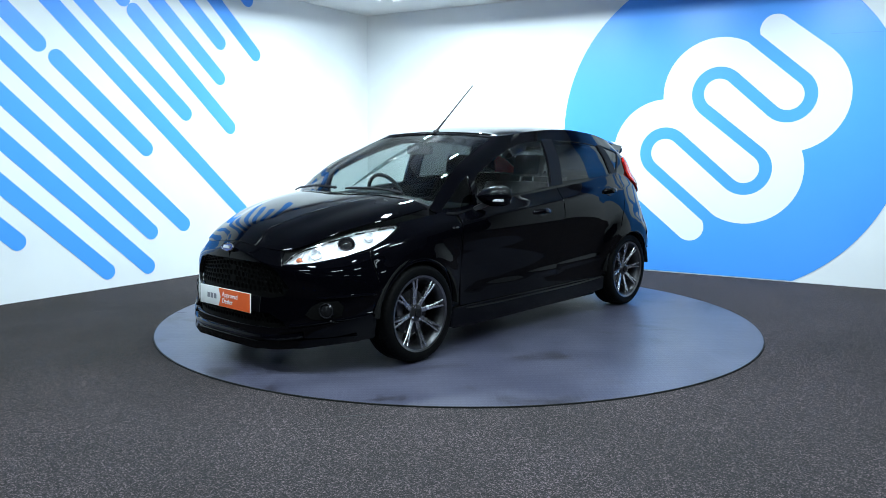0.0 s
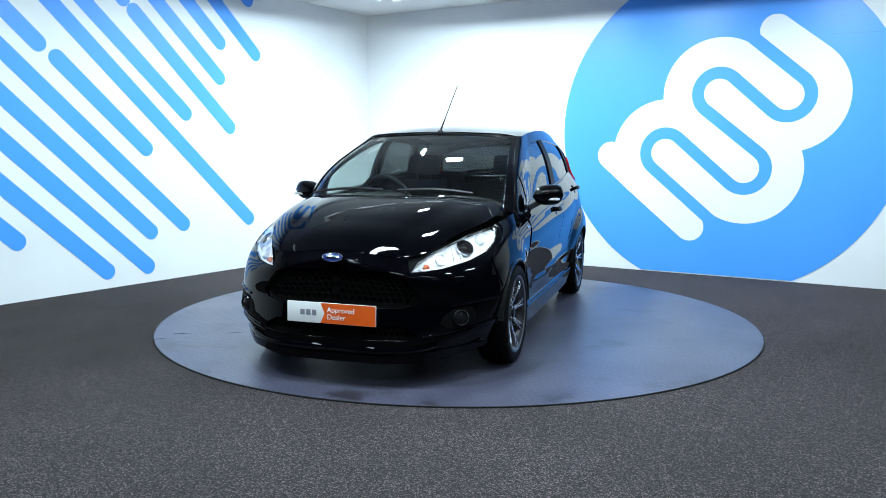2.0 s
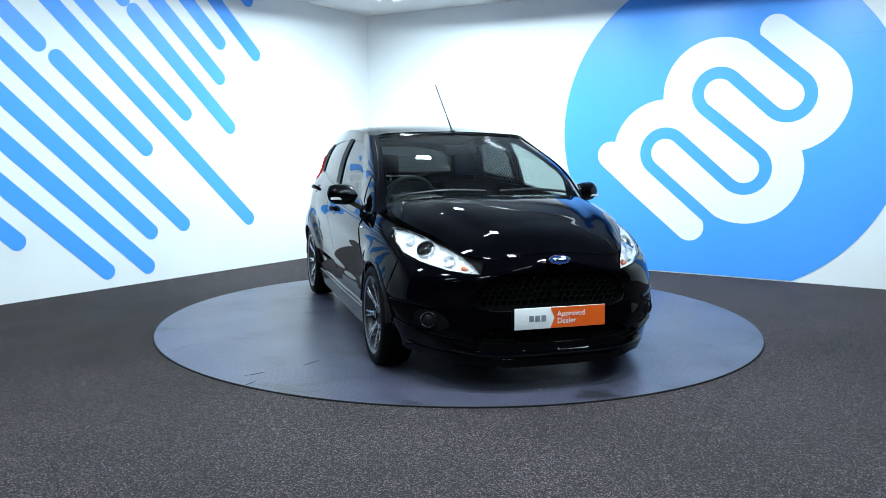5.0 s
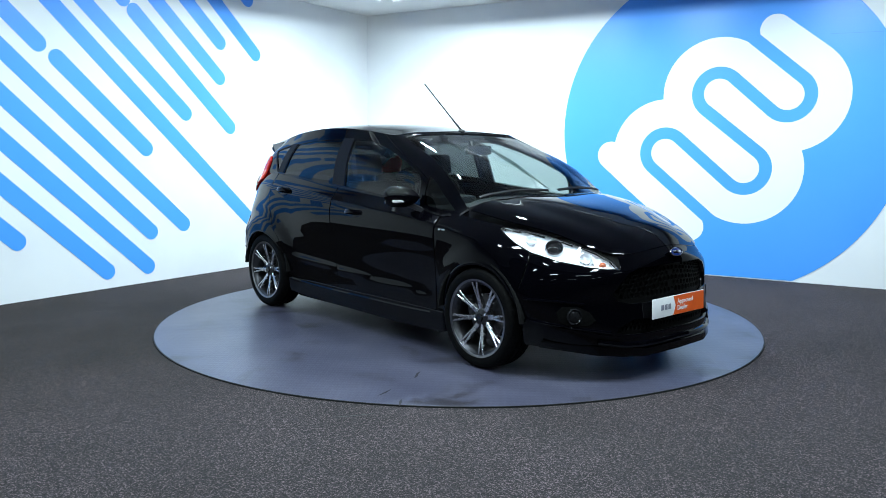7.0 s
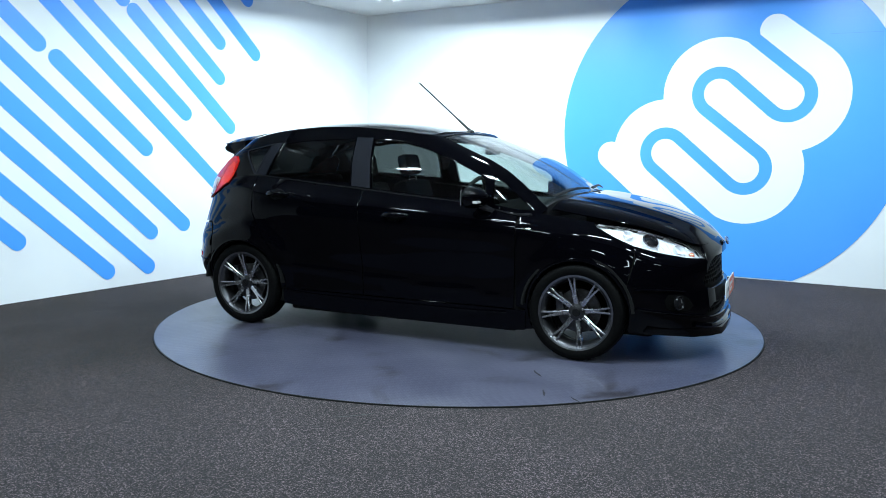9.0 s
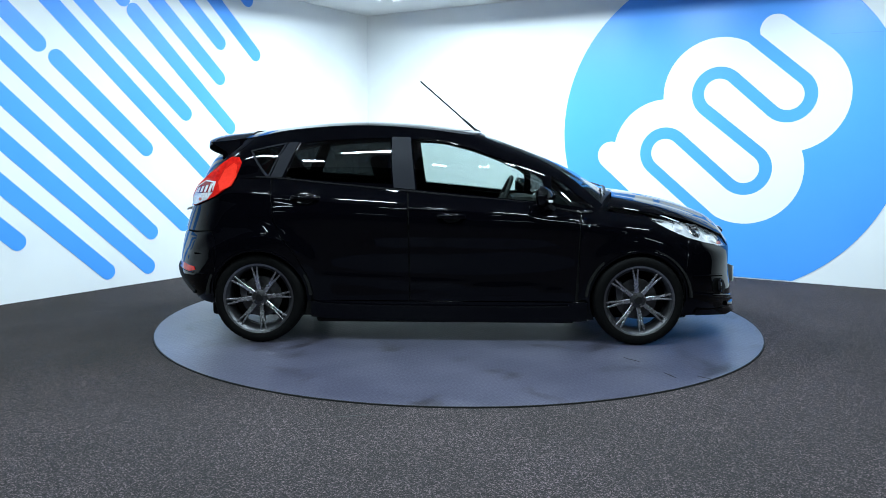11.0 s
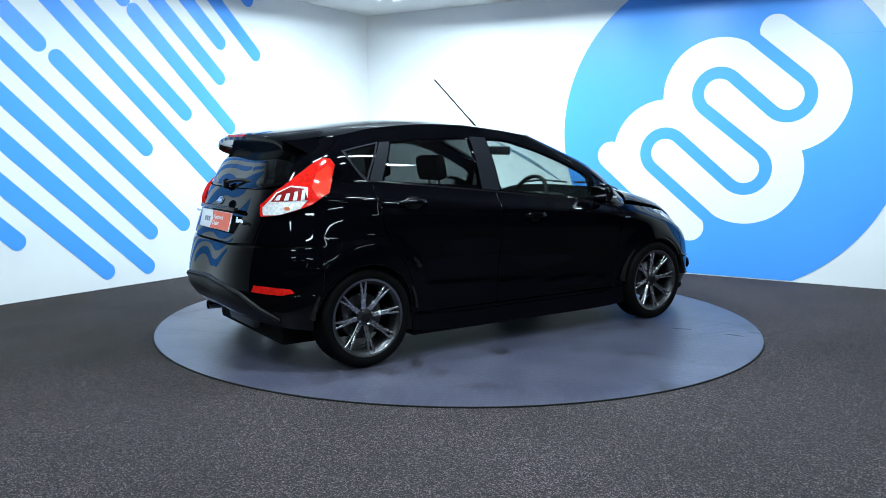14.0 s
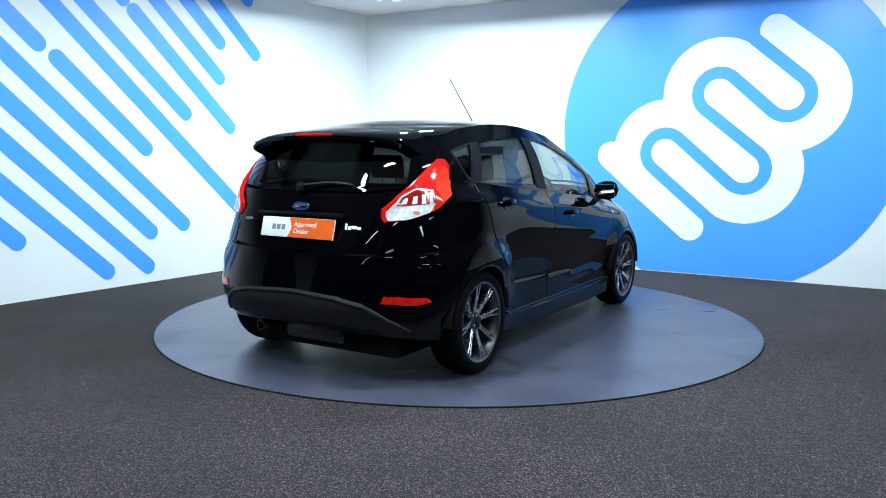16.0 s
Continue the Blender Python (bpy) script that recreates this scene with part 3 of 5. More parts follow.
# Rails of the lower body, low to high: front middle, lamp, corner, axle, screen foot, pillar, rear door, axle, corner, lamp, rear middle.
ALONG = [0.0, 0.42, 0.86, 1.40, 1.80, 2.65, 3.45, 3.90, 4.40, 4.72, 5.18]
RAILS = [
    [(2.035, 0, .140), (1.985, .40, .140), (1.700, .685, .180), (1.2445, .795, .18), (.85, .785, .150), (0, .778, .145), (-.8, .785, .165), (-1.2445, .80, .21), (-1.655, .69, .255), (-1.79, .45, .280), (-1.82, 0, .295)],
    [(2.035, 0, .255), (1.985, .40, .255), (1.728, .722, .290), (1.2445, .826, .31), (.85, .794, .275), (0, .790, .265), (-.8, .795, .280), (-1.2445, .835, .33), (-1.695, .730, .365), (-1.865, .45, .380), (-1.890, 0, .385)],
    [(2.018, 0, .44), (1.962, .40, .44), (1.712, .745, .45), (1.2445, .838, .50), (.85, .802, .48), (0, .799, .46), (-.8, .806, .48), (-1.2445, .846, .52), (-1.705, .742, .50), (-1.880, .45, .505), (-1.905, 0, .51)],
    [(2.008, 0, .60), (1.950, .42, .560), (1.705, .722, .595), (1.2445, .830, .64), (.85, .822, .63), (0, .823, .62), (-.8, .828, .64), (-1.2445, .846, .69), (-1.67, .735, .68), (-1.845, .45, .685), (-1.872, 0, .685)],
    [(1.998, 0, .690), (1.935, .420, .622), (1.650, .690, .690), (1.2445, .806, .772), (.85, .832, .790), (0, .849, .835), (-.8, .848, .890), (-1.2445, .818, .925), (-1.640, .672, .915), (-1.780, .48, .860), (-1.808, 0, .845)],
    [(1.960, 0, .730), (1.890, .405, .700), (1.590, .600, .795), (1.2445, .722, .850), (.86, .750, .900), (0, .775, .975), (-.8, .762, 1.045), (-1.2445, .730, 1.085), (-1.600, .642, 1.060), (-1.706, .48, 1.045), (-1.738, 0, 1.035)],
]
# a firmer shoulder between the two upper rails along the side
RAILS.insert(5, [tuple(0.78 * a + 0.22 * b for a, b in zip(p, q)) if k in (0, 1, 9, 10) else (0.72 * p[0] + 0.28 * q[0], 0.72 * p[1] + 0.28 * q[1] + 0.007, 0.74 * p[2] + 0.26 * q[2]) for k, (p, q) in enumerate(zip(RAILS[4], RAILS[5]))])
UP = [0.17, 0.28, 0.46, 0.63, 0.80, 0.84, 0.95]


def ease(x, lo, hi):
    t = np.clip((x - lo) / (hi - lo), 0.0, 1.0)
    return t * t * (3 - 2 * t)


class Body(Skin):
    """The lower body with its pressed forms: shoulder crease, scallop under it, arch flares, door swage."""

    def at(self, s, v):
        out = super().at(s, v)
        x, y, z = out[:, 0], np.abs(out[:, 1]), out[:, 2]
        on_side = ease(y, 0.60, 0.73)
        d = z - (0.893 - 0.075 * x)
        along = ease(x, -1.62, -1.30) * (1 - ease(x, 0.75, 1.25))
        push = along * (0.010 * np.exp(-(d / 0.028) ** 2) - 0.003 * np.exp(-((d + 0.075) / 0.045) ** 2))
        swage = z - (0.395 - 0.055 * x)
        push += 0.007 * ease(x, -0.95, -0.70) * (1 - ease(x, 0.60, 0.85)) * np.exp(-(swage / 0.022) ** 2)
        rear = np.hypot(x + 1.2445, z - 0.297)
        front = np.hypot(x - 1.2445, z - 0.297)
        push += ease(z, 0.30, 0.56) * (0.024 * (1 - ease(rear, 0.40, 0.51)) + 0.012 * (1 - ease(front, 0.36, 0.46)))
        # the rear bumper corner stands out under the tail lamp
        push += 0.012 * (1 - ease(x, -1.60, -1.48)) * (1 - ease(np.abs(z - 0.63), 0.03, 0.07))
        out[:, 1] += np.sign(out[:, 1]) * push * on_side
        return out


LOWER = Body(RAILS, ALONG, UP)

# Rails of the glasshouse: screen middle, screen side, screen corner, front pillar, mid door, pillar, rear door, rear pillar, corner, rear side, rear middle.
G_ALONG = [0.0, 0.45, 0.64, 0.75, 1.15, 1.85, 2.40, 2.75, 3.15, 3.40, 3.80]
G_LOW = [(1.13, 0, .985), (1.090, .45, .976), (1.040, .645, .944), (.985, .738, .880), (.52, .762, .922), (-.30, .764, 0.998), (-.85, .757, 1.048), (-1.20, .733, 1.080), (-1.600, .640, 1.060), (-1.709, .47, 1.045), (-1.738, 0, 1.038)]
G_TOP = [(.215, 0, 1.404), (.222, .40, 1.391), (.208, .505, 1.385), (.185, .562, 1.372), (-.10, .592, 1.400), (-.50, .598, 1.428), (-.82, .594, 1.420), (-1.08, .588, 1.394), (-1.34, .555, 1.345), (-1.45, .40, 1.355), (-1.47, 0, 1.370)]
G_MID = []
for (ax, ay, az), (bx, by, bz), out_x, out_y in zip(G_LOW, G_TOP, (.065, .075, .100, .125, .03, 0, 0, 0, -.015, -.03, -.03), (0, .012, .012, .010, .018, .022, .022, .022, .024, .01, 0)):
    G_MID.append(((ax + bx) / 2 + out_x, (ay + by) / 2 + out_y, (az + bz) / 2 + 0.012))
HOUSE = Skin([G_LOW, G_MID, G_TOP], G_ALONG, [0.0, 0.24, 0.48])

edge_r5 = lambda s: LOWER.at(s, np.full(len(s), LOWER.v_max))
BONNET = Cap(spline((0, 0.12, 0.35, 0.6, 0.85, 1), [(1.960, 0, .732), (1.87, 0, .800), (1.68, 0, .872), (1.46, 0, .930), (1.24, 0, .972), (1.13, 0, .985)]),
             lambda u: edge_r5(0.40 + u * 1.26), lambda w: edge_r5(w * 0.40),
             lambda w: HOUSE.at(w * 0.70, np.zeros(len(w))) + np.array((0.03, 0.0, 0.0)))
BONNET.crease, BONNET.full = 0.011, 3.2
house_top = lambda s: HOUSE.at(s, np.full(len(s), HOUSE.v_max))
ROOF = Cap(spline((0, 0.15, 0.4, 0.65, 0.85, 1), [(.215, 0, 1.404), (-.06, 0, 1.442), (-.50, 0, 1.470), (-.90, 0, 1.458), (-1.25, 0, 1.415), (-1.47, 0, 1.370)]),
           lambda u: house_top(0.55 + u * 2.65), lambda w: house_top(w * 0.55), lambda w: house_top(3.80 - w * 0.60))
ROOF.full = 2.6

car = thing("hatchback_car", "glossy black five-door hatchback car on the turntable", "car")
WHEEL_X, WHEEL_Z, ARCH = 1.2445, 0.297, 0.316


def arch_loop(x):
    return LOWER.find([(x + ARCH * math.cos(a * math.tau / 40), WHEEL_Z + ARCH * math.sin(a * math.tau / 40)) for a in range(40)], [0, 2], 0.75, 4.6, 0.2)


side_view = lambda loop, lo=0.5, hi=4.7: LOWER.find(loop, [0, 2], lo, hi)
front_view = lambda loop: LOWER.find(loop, [1, 2], 0.0, 0.95)
rear_view = lambda loop: LOWER.find(loop, [1, 2], 4.30, 5.2)

# inner black shell behind all panels, open at arches and intakes
ARCH_F, ARCH_R = arch_loop(WHEEL_X), arch_loop(-WHEEL_X)
GRILLE = front_view([(0, .632), (.30, .626), (.375, .600), (.435, .535), (.468, .492), (.44, .448), (.36, .430), (0, .430)])
GRILLE = [(0.0, v) if s < 0.012 else (s, v) for s, v in GRILLE]
INTAKE = front_view([(0, .345), (.36, .345), (.45, .300), (.46, .278), (.40, .262), (0, .258)])
INTAKE = [(0.0, v) if s < 0.012 else (s, v) for s, v in INTAKE]
LAMP = [(.415, .806), (.60, .794), (.80, .786), (.98, .800), (1.12, .836), (1.22, .880), (1.285, .918), (1.27, .938), (1.12, .944), (.90, .945), (.70, .944), (.55, .940), (.46, .900)]


BOTTOM = UP[0] + 0.002
TOP = UP[-1] - 0.001
END = ALONG[-1]
WHOLE = [(ALONG[0] + (END - ALONG[0]) * i / 100, BOTTOM) for i in range(101)] + [(END - END * i / 100, TOP) for i in range(101)]
panel("inner_shell", LOWER, WHOLE, UNDER, car, holes=[ARCH_F, ARCH_R, GRILLE, INTAKE, LAMP], side=0, lift=-0.016, rim=0.03, grid=(0.06, 0.05))

# front bumper, from the middle to the wing joint
LAMP_LOW = [(.98, .785), (.80, .772), (.60, .781), (.41, .793)]
BUMPER_F = [(0.05 * i, BOTTOM) for i in range(22)] + [(1.070, .20), (1.068, .26), (1.066, .32), (1.072, .40), (1.082, .44), (1.04, .58), (1.005, .70), (.985, .778)] + LAMP_LOW[1:] + [(.40, .86), (.395, .938), (.30, .944), (.15, .944), (0.0, .944)]
panel("front_bumper", LOWER, BUMPER_F, PAINT, car, holes=[GRILLE, INTAKE, ARCH_F], side=0, rim=0.03, grid=(0.03, 0.025))

DOOR_F = [(.835, .283), (.845, .60), (.850, .80), (.850, 1.2), (.45, 1.2), (-.265, 1.2), (-.255, .82), (-.248, .283)]
DOOR_R = [(-.258, .283), (-.265, .82), (-.275, 1.2), (-.8, 1.2), (-1.165, 1.2), (-1.150, .95), (-1.135, .82), (-1.06, .68), (-.985, .58), (-.925, .46), (-.895, .36), (-.885, .283)]
SILL = [(.915, .10), (.915, .276), (-.905, .276), (-.905, .10)]
for side in (1, -1):
    wing_sv = [(1.052, .600), (1.016, .70), (.995, .784), (1.00, .792), (1.13, .826), (1.235, .870), (1.305, .918), (1.30, .9445), (1.50, .9445), (1.70, .9445), (1.79, .9445), (1.792, .80), (1.795, .60), (1.795, .40), (1.795, .30), (1.73, .29), (1.73, .175)]
    wing_sv = wing_sv + [(1.5, .172), (1.14, .172), (1.085, .30), (1.088, .42)]
    panel("front_wing", LOWER, wing_sv, PAINT, car, holes=[ARCH_F], side=side, rim=0.03, grid=(0.03, 0.03))
    panel("front_door", LOWER, side_view(DOOR_F, 1.5, 3.2), PAINT, car, side=side, lift=0.001)
    panel("rear_door", LOWER, side_view(DOOR_R, 2.4, 4.3), PAINT, car, side=side, lift=0.001)
    panel("sill_skirt", LOWER, side_view(SILL, 1.5, 3.9), PAINT, car, side=side, lift=0.012, rim=0.04)
    tail = [(3.98, TOP), (4.20, TOP), (4.40, TOP), (4.62, TOP), (4.645, .80), (4.655, .69), (4.66, .665), (4.45, .668), (4.25, .672), (4.19, .60), (4.185, .42), (4.18, .30), (4.18, .172), (3.9, .172), (3.62, .172), (3.60, .30)]
    edge_pts = LOWER.find([(-.893, .30)], [0, 2], 2.8, 4.4) + [LOWER.find([q], [0, 2], 2.8, 4.4)[0] for q in ((-.903, .36), (-.933, .46), (-.993, .58), (-1.068, .68), (-1.143, .82), (-1.158, .95))]
    top_pt = LOWER.find([(-1.172, 1.085)], [0, 2], 2.8, 4.4)[0]
    panel("quarter_panel", LOWER, edge_pts + [(top_pt[0], TOP)] + tail[1:], PAINT, car, holes=[ARCH_R], side=side, rim=0.03, grid=(0.03, 0.03))

BUMPER_R = [(END, BOTTOM + (.655 - BOTTOM) * k / 14) for k in range(1, 14)] + [(END, .655), (4.9, .655), (4.66, .655), (4.45, .658), (4.252, .662), (4.198, .60), (4.193, .42), (4.188, .30), (4.188, BOTTOM)] + [(4.25 + (END - 4.25) * i / 20, BOTTOM) for i in range(21)]
panel("rear_bumper", LOWER, BUMPER_R, PAINT, car, holes=[ARCH_R], side=0, rim=0.03)
TAILGATE = [(END, .9445 - (.9445 - .668) * k / 10) for k in range(1, 10)] + [(END, .668), (4.9, .668), (4.668, .676), (4.655, .80), (4.632, .9445), (4.8, .9445), (5.0, .9445), (END, .9445)]
panel("tailgate", LOWER, TAILGATE, PAINT, car, side=0, rim=0.02)
panel("bonnet", BONNET, [(i / 40, 0.0) for i in range(41)] + [(1.0, i / 12) for i in range(1, 13)] + [(1 - i / 40, 0.995) for i in range(1, 41)] + [(0.0, 1 - i / 12) for i in range(1, 12)], PAINT, car, side=0, rim=0.012, lift=0.002, grid=(0.03, 0.03))
panel("roof", ROOF, [(i / 40, 0.0) for i in range(41)] + [(1.0, i / 12) for i in range(1, 13)] + [(1 - i / 40, 1.0) for i in range(1, 41)] + [(0.0, 1 - i / 12) for i in range(1, 12)], PAINT, car, side=0, rim=0.015, lift=0.002, grid=(0.03, 0.06))

# glasshouse: screen, pillars and side windows
panel("windscreen", HOUSE, [(0, .012), (.25, .012), (.50, .012), (.690, .014), (.702, .15), (.710, .30), (.716, .462), (.45, .466), (.2, .468), (0, .468)], GLASS, car, "clear raked windscreen", side=0, lift=-0.008, rim=0.005)
panel("header_rail", HOUSE, [(0, .4685), (.2, .4685), (.45, .4665), (.716, .4625), (.735, .479), (0, .479)], GLOSS_TRIM, car, side=0, rim=0.02)
house_side = lambda loop: HOUSE.find(loop, [0, 2], 0.6, 3.3)
WIN_F = house_side([(.612, .936), (.620, 1.02), (.614, 1.078), (.570, 1.116), (.381, 1.200), (.190, 1.270), (-.008, 1.326), (-.12, 1.340), (-.247, 1.343), (-.228, 1.18), (-.205, 1.012), (.137, .980), (.40, .954)])
WIN_R = house_side([(-.372, 1.045), (-.384, 1.199), (-.386, 1.346), (-.595, 1.344), (-.817, 1.332), (-.984, 1.312), (-1.035, 1.20), (-1.078, 1.086), (-.737, 1.062)])
WIN_Q = house_side([(-1.187, 1.102), (-1.150, 1.181), (-1.085, 1.303), (-1.211, 1.278), (-1.300, 1.257), (-1.255, 1.181), (-1.22, 1.130)])
WIN_S = house_side([(.668, 1.108), (.741, 1.068), (.819, 1.003), (.915, .930), (.955, .898), (.874, .900), (.70, .925), (.672, .94)])
HOUSE_SIDE = [(.694, .0), (.706, .15), (.714, .30), (.720, .479)] + [(.72 + 2.33 * i / 40, .479) for i in range(1, 41)] + [(3.06, .35), (3.08, .2), (3.10, .0)] + [(3.10 - 2.406 * i / 40, .0) for i in range(1, 40)]
for side in (1, -1):
    panel("side_frame", HOUSE, HOUSE_SIDE, PAINT, car, holes=[WIN_F, WIN_R, WIN_Q, WIN_S], side=side, rim=0.025, grid=(0.04, 0.04))
    panel("front_side_window", HOUSE, WIN_F, GLASS, car, "clear front door window", side=side, lift=-0.006, rim=0.003)
    panel("rear_side_window", HOUSE, WIN_R, TINTED, car, "dark tinted rear door window", side=side, lift=-0.006, rim=0.003)
    panel("quarter_window", HOUSE, WIN_Q, TINTED, car, "dark tinted quarter window", side=side, lift=-0.004, rim=0.003)
    mid_q = np.mean(np.array(WIN_Q), axis=0)
    frame_q = [tuple(mid_q + (np.array(q) - mid_q) * 1.16) for q in WIN_Q]
    panel("quarter_frame", HOUSE, frame_q, PILLAR, car, "satin dark grey quarter window surround", holes=[WIN_Q], side=side, lift=0.002, rim=0.008)
    panel("corner_window", HOUSE, WIN_S, TINTED, car, "small triangular window ahead of door", side=side, lift=-0.004, rim=0.003)
    panel("centre_pillar", HOUSE, house_side([(-.217, 1.010), (-.237, 1.181), (-.255, 1.350), (-.378, 1.353), (-.374, 1.18), (-.360, 1.024)]), PILLAR, car, "satin dark grey pillar cover", side=side, lift=0.003)
    panel("rear_pillar", HOUSE, house_side([(-1.094, 1.088), (-1.045, 1.20), (-.993, 1.316), (-1.060, 1.312), (-1.115, 1.22), (-1.172, 1.090)]), PILLAR, car, "satin dark grey pillar cover", side=side, lift=0.003)
REAR_GLASS = [(3.80, .03), (3.60, .03), (3.40, .03), (3.24, .04), (3.26, .2), (3.28, .40), (3.40, .42), (3.60, .43), (3.80, .43)]
REAR_GLASS = REAR_GLASS + [(3.80, .43 - .40 * k / 10) for k in range(1, 10)]
panel("rear_window", HOUSE, REAR_GLASS, DARK_TINT, car, "dark tinted rear window", side=0, rim=0.004)
panel("tailgate_frame", HOUSE, [(3.80, .002), (3.5, .002), (3.11, .002), (3.09, .2), (3.07, .35), (3.06, .478), (3.4, .478), (3.80, .478)], PAINT, car, holes=[REAR_GLASS[:1] + REAR_GLASS[1:]], side=0, rim=0.02)


# ---- the car: wheels ----
def lathe(profile, steps=64, shape=None):
    """A ring of (radius, y) points turned about the y axis. shape(i, j) adds to a radius."""
    bm = bmesh.new()
    rows = []
    for i in range(steps):
        a = i * math.tau / steps
        rows.append([bm.verts.new(((r + (shape(i, j) if shape else 0)) * math.cos(a), y, (r + (shape(i, j) if shape else 0)) * math.sin(a))) for j, (r, y) in enumerate(profile)])
    for i in range(steps):
        for j in range(len(profile) - 1):
            bm.faces.new((rows[i][j], rows[i][j + 1], rows[(i + 1) % steps][j + 1], rows[(i + 1) % steps][j]))
    return bm


def disc_mesh(radius, depth, steps=32, bevel=0.0):
    """A round plate facing +y with its back at y = 0."""
    bm = lathe([(0.0005, 0), (radius, 0), (radius, depth - bevel), (radius - bevel, depth), (0.0005, depth)], steps)
    return bm


def ready(name, bm, mat, smooth=True):
    me = bpy.data.meshes.new(name)
    bmesh.ops.recalc_face_normals(bm, faces=bm.faces)
    bm.to_mesh(me)
    bm.free()
    me.materials.append(mat)
    if smooth:
        me.polygons.foreach_set("use_smooth", [True] * len(me.polygons))
        me.set_sharp_from_angle(angle=radians(35))
    return me


def loft(rows, closed=True, caps=True):
    """Skins rows of points; each row is a closed ring."""
    bm = bmesh.new()
    vs = [[bm.verts.new(p) for p in row] for row in rows]
    n = len(rows[0])
    for a, b in zip(vs, vs[1:]):
        for j in range(n if closed else n - 1):
            bm.faces.new((a[j], a[(j + 1) % n], b[(j + 1) % n], b[j]))
    if caps:
        bm.faces.new(vs[0])
        bm.faces.new(vs[-1][::-1])
    return bm


TYRE_PROFILE = [(.218, -.085), (.228, -.095), (.253, -.102), (.275, -.101), (.288, -.093), (.295, -.075), (.297, -.050), (.290, -.048), (.290, -.042), (.297, -.040), (.297, -.012), (.290, -.010), (.290, -.004),
                (.297, -.002), (.297, .026), (.290, .028), (.290, .034), (.297, .036), (.295, .062), (.289, .080), (.277, .089), (.256, .092), (.234, .087), (.221, .080)]


def tread(i, j):
    return -0.003 if i % 3 == 0 and TYRE_PROFILE[j][0] > 0.285 and abs(TYRE_PROFILE[j][1]) > 0.03 else 0.0


TYRE_ME = ready("tyre", lathe(TYRE_PROFILE, 168, tread), TYRE)
SPOKE_LIP = material("dark_rim_lip", (0.22, 0.22, 0.235), 0.3, 1.0, second=(0.17, 0.17, 0.18), scale=80)
BARREL_ME = ready("rim_barrel", lathe([(.205, -.085), (.217, -.083), (.203, -.06), (.190, 0.0), (.196, .055), (.207, .075), (.219, .084), (.221, .080), (.214, .060), (.209, -.05), (.205, -.085)], 72), GUNMETAL)
LIP_ME = ready("rim_lip", lathe([(.211, .074), (.219, .085), (.231, .0890), (.230, .081), (.215, .071)], 72), SPOKE_LIP)


SPOKE_METAL = material("dark_machined_alloy", (0.52, 0.52, 0.55), 0.27, 1.0, second=(0.47, 0.47, 0.50), scale=40, rough_vary=0.02)


def spoke_mesh():
    """A Y-shaped spoke: a stem from the hub that parts into two prongs at the lip."""
    bm = bmesh.new()
    for lean in (1, -1):
        rows = []
        for k in range(10):
            t = k / 9
            r = 0.030 + t * 0.190
            apart = lean * (0.0058 + 0.0125 * max(0.0, (t - 0.46) / 0.54) ** 1.15)
            wide = 0.0100 - 0.0036 * t
            out = 0.060 - 0.014 * math.cos(t * math.pi) + 0.006 * t
            rows.append([(r, y, apart + q) for q, y in ((-wide, out - 0.030), (-wide, out - 0.004), (-wide * 0.55, out), (wide * 0.55, out), (wide, out - 0.004), (wide, out - 0.030))])
        one = loft(rows)
        me = bpy.data.meshes.new("prong")
        one.to_mesh(me)
        one.free()
        bm.from_mesh(me)
        bpy.data.meshes.remove(me)
    return ready("spoke", bm, SPOKE_METAL)


SPOKE_ME = spoke_mesh()
HUB_ME = ready("hub", lathe([(.001, .040), (.001, .062), (.020, .062), (.024, .058), (.030, .057), (.050, .050), (.056, .040), (.056, .015)], 40), GUNMETAL)
CAP_ME = ready("centre_cap", disc_mesh(0.026, 0.008, 32, 0.003), GLOSS_TRIM)
BOLT_ME = ready("wheel_bolt", disc_mesh(0.0095, 0.012, 6, 0.003), CHROME)
BRAKE_ME = ready("brake_disc", lathe([(.06, -.02), (.135, -.02), (.135, .0), (.06, .0), (.06, .015), (.001, .015)], 48), DISC_STEEL)
CALIPER_ME = ready("brake_caliper", box(bmesh.new(), (0.11, -0.005, 0.07), (0.05, 0.06, 0.12), 0.012), GUNMETAL)


def add_wheel(x, side, turn):
    hub_y = side * 0.750
    w = part("wheel", BARREL_ME, None, car, "dark machined alloy wheel with eight forked spokes")
    w.matrix_local = pose(x, hub_y, WHEEL_Z) @ (pose(0, 0, 0) if side > 0 else pose(0, 0, 0, 0, 0, 180)) @ pose(0, 0, 0, 0, turn, 0)
    part("tyre", TYRE_ME, None, w, "black low-profile rubber tyre")
    part("rim_lip", LIP_ME, None, w)
    part("hub", HUB_ME, None, w)
    part("centre_cap", CAP_ME, None, w).matrix_local = pose(0, 0.061, 0)
    part("brake_disc", BRAKE_ME, None, w)
    part("brake_caliper", CALIPER_ME, None, w)
    for k in range(8):
        part("spoke", SPOKE_ME, None, w).matrix_local = pose(0, 0, 0, 0, 45 * k, 0)
    for k in range(4):
        part("wheel_bolt", BOLT_ME, None, w).matrix_local = pose(0, 0, 0, 0, 90 * k + 20, 0) @ pose(0.045, 0.050, 0)


for x, side, turn in ((WHEEL_X, 1, 10), (WHEEL_X, -1, 8), (-WHEEL_X, 1, 50), (-WHEEL_X, -1, 7)):
    add_wheel(x, side, turn)

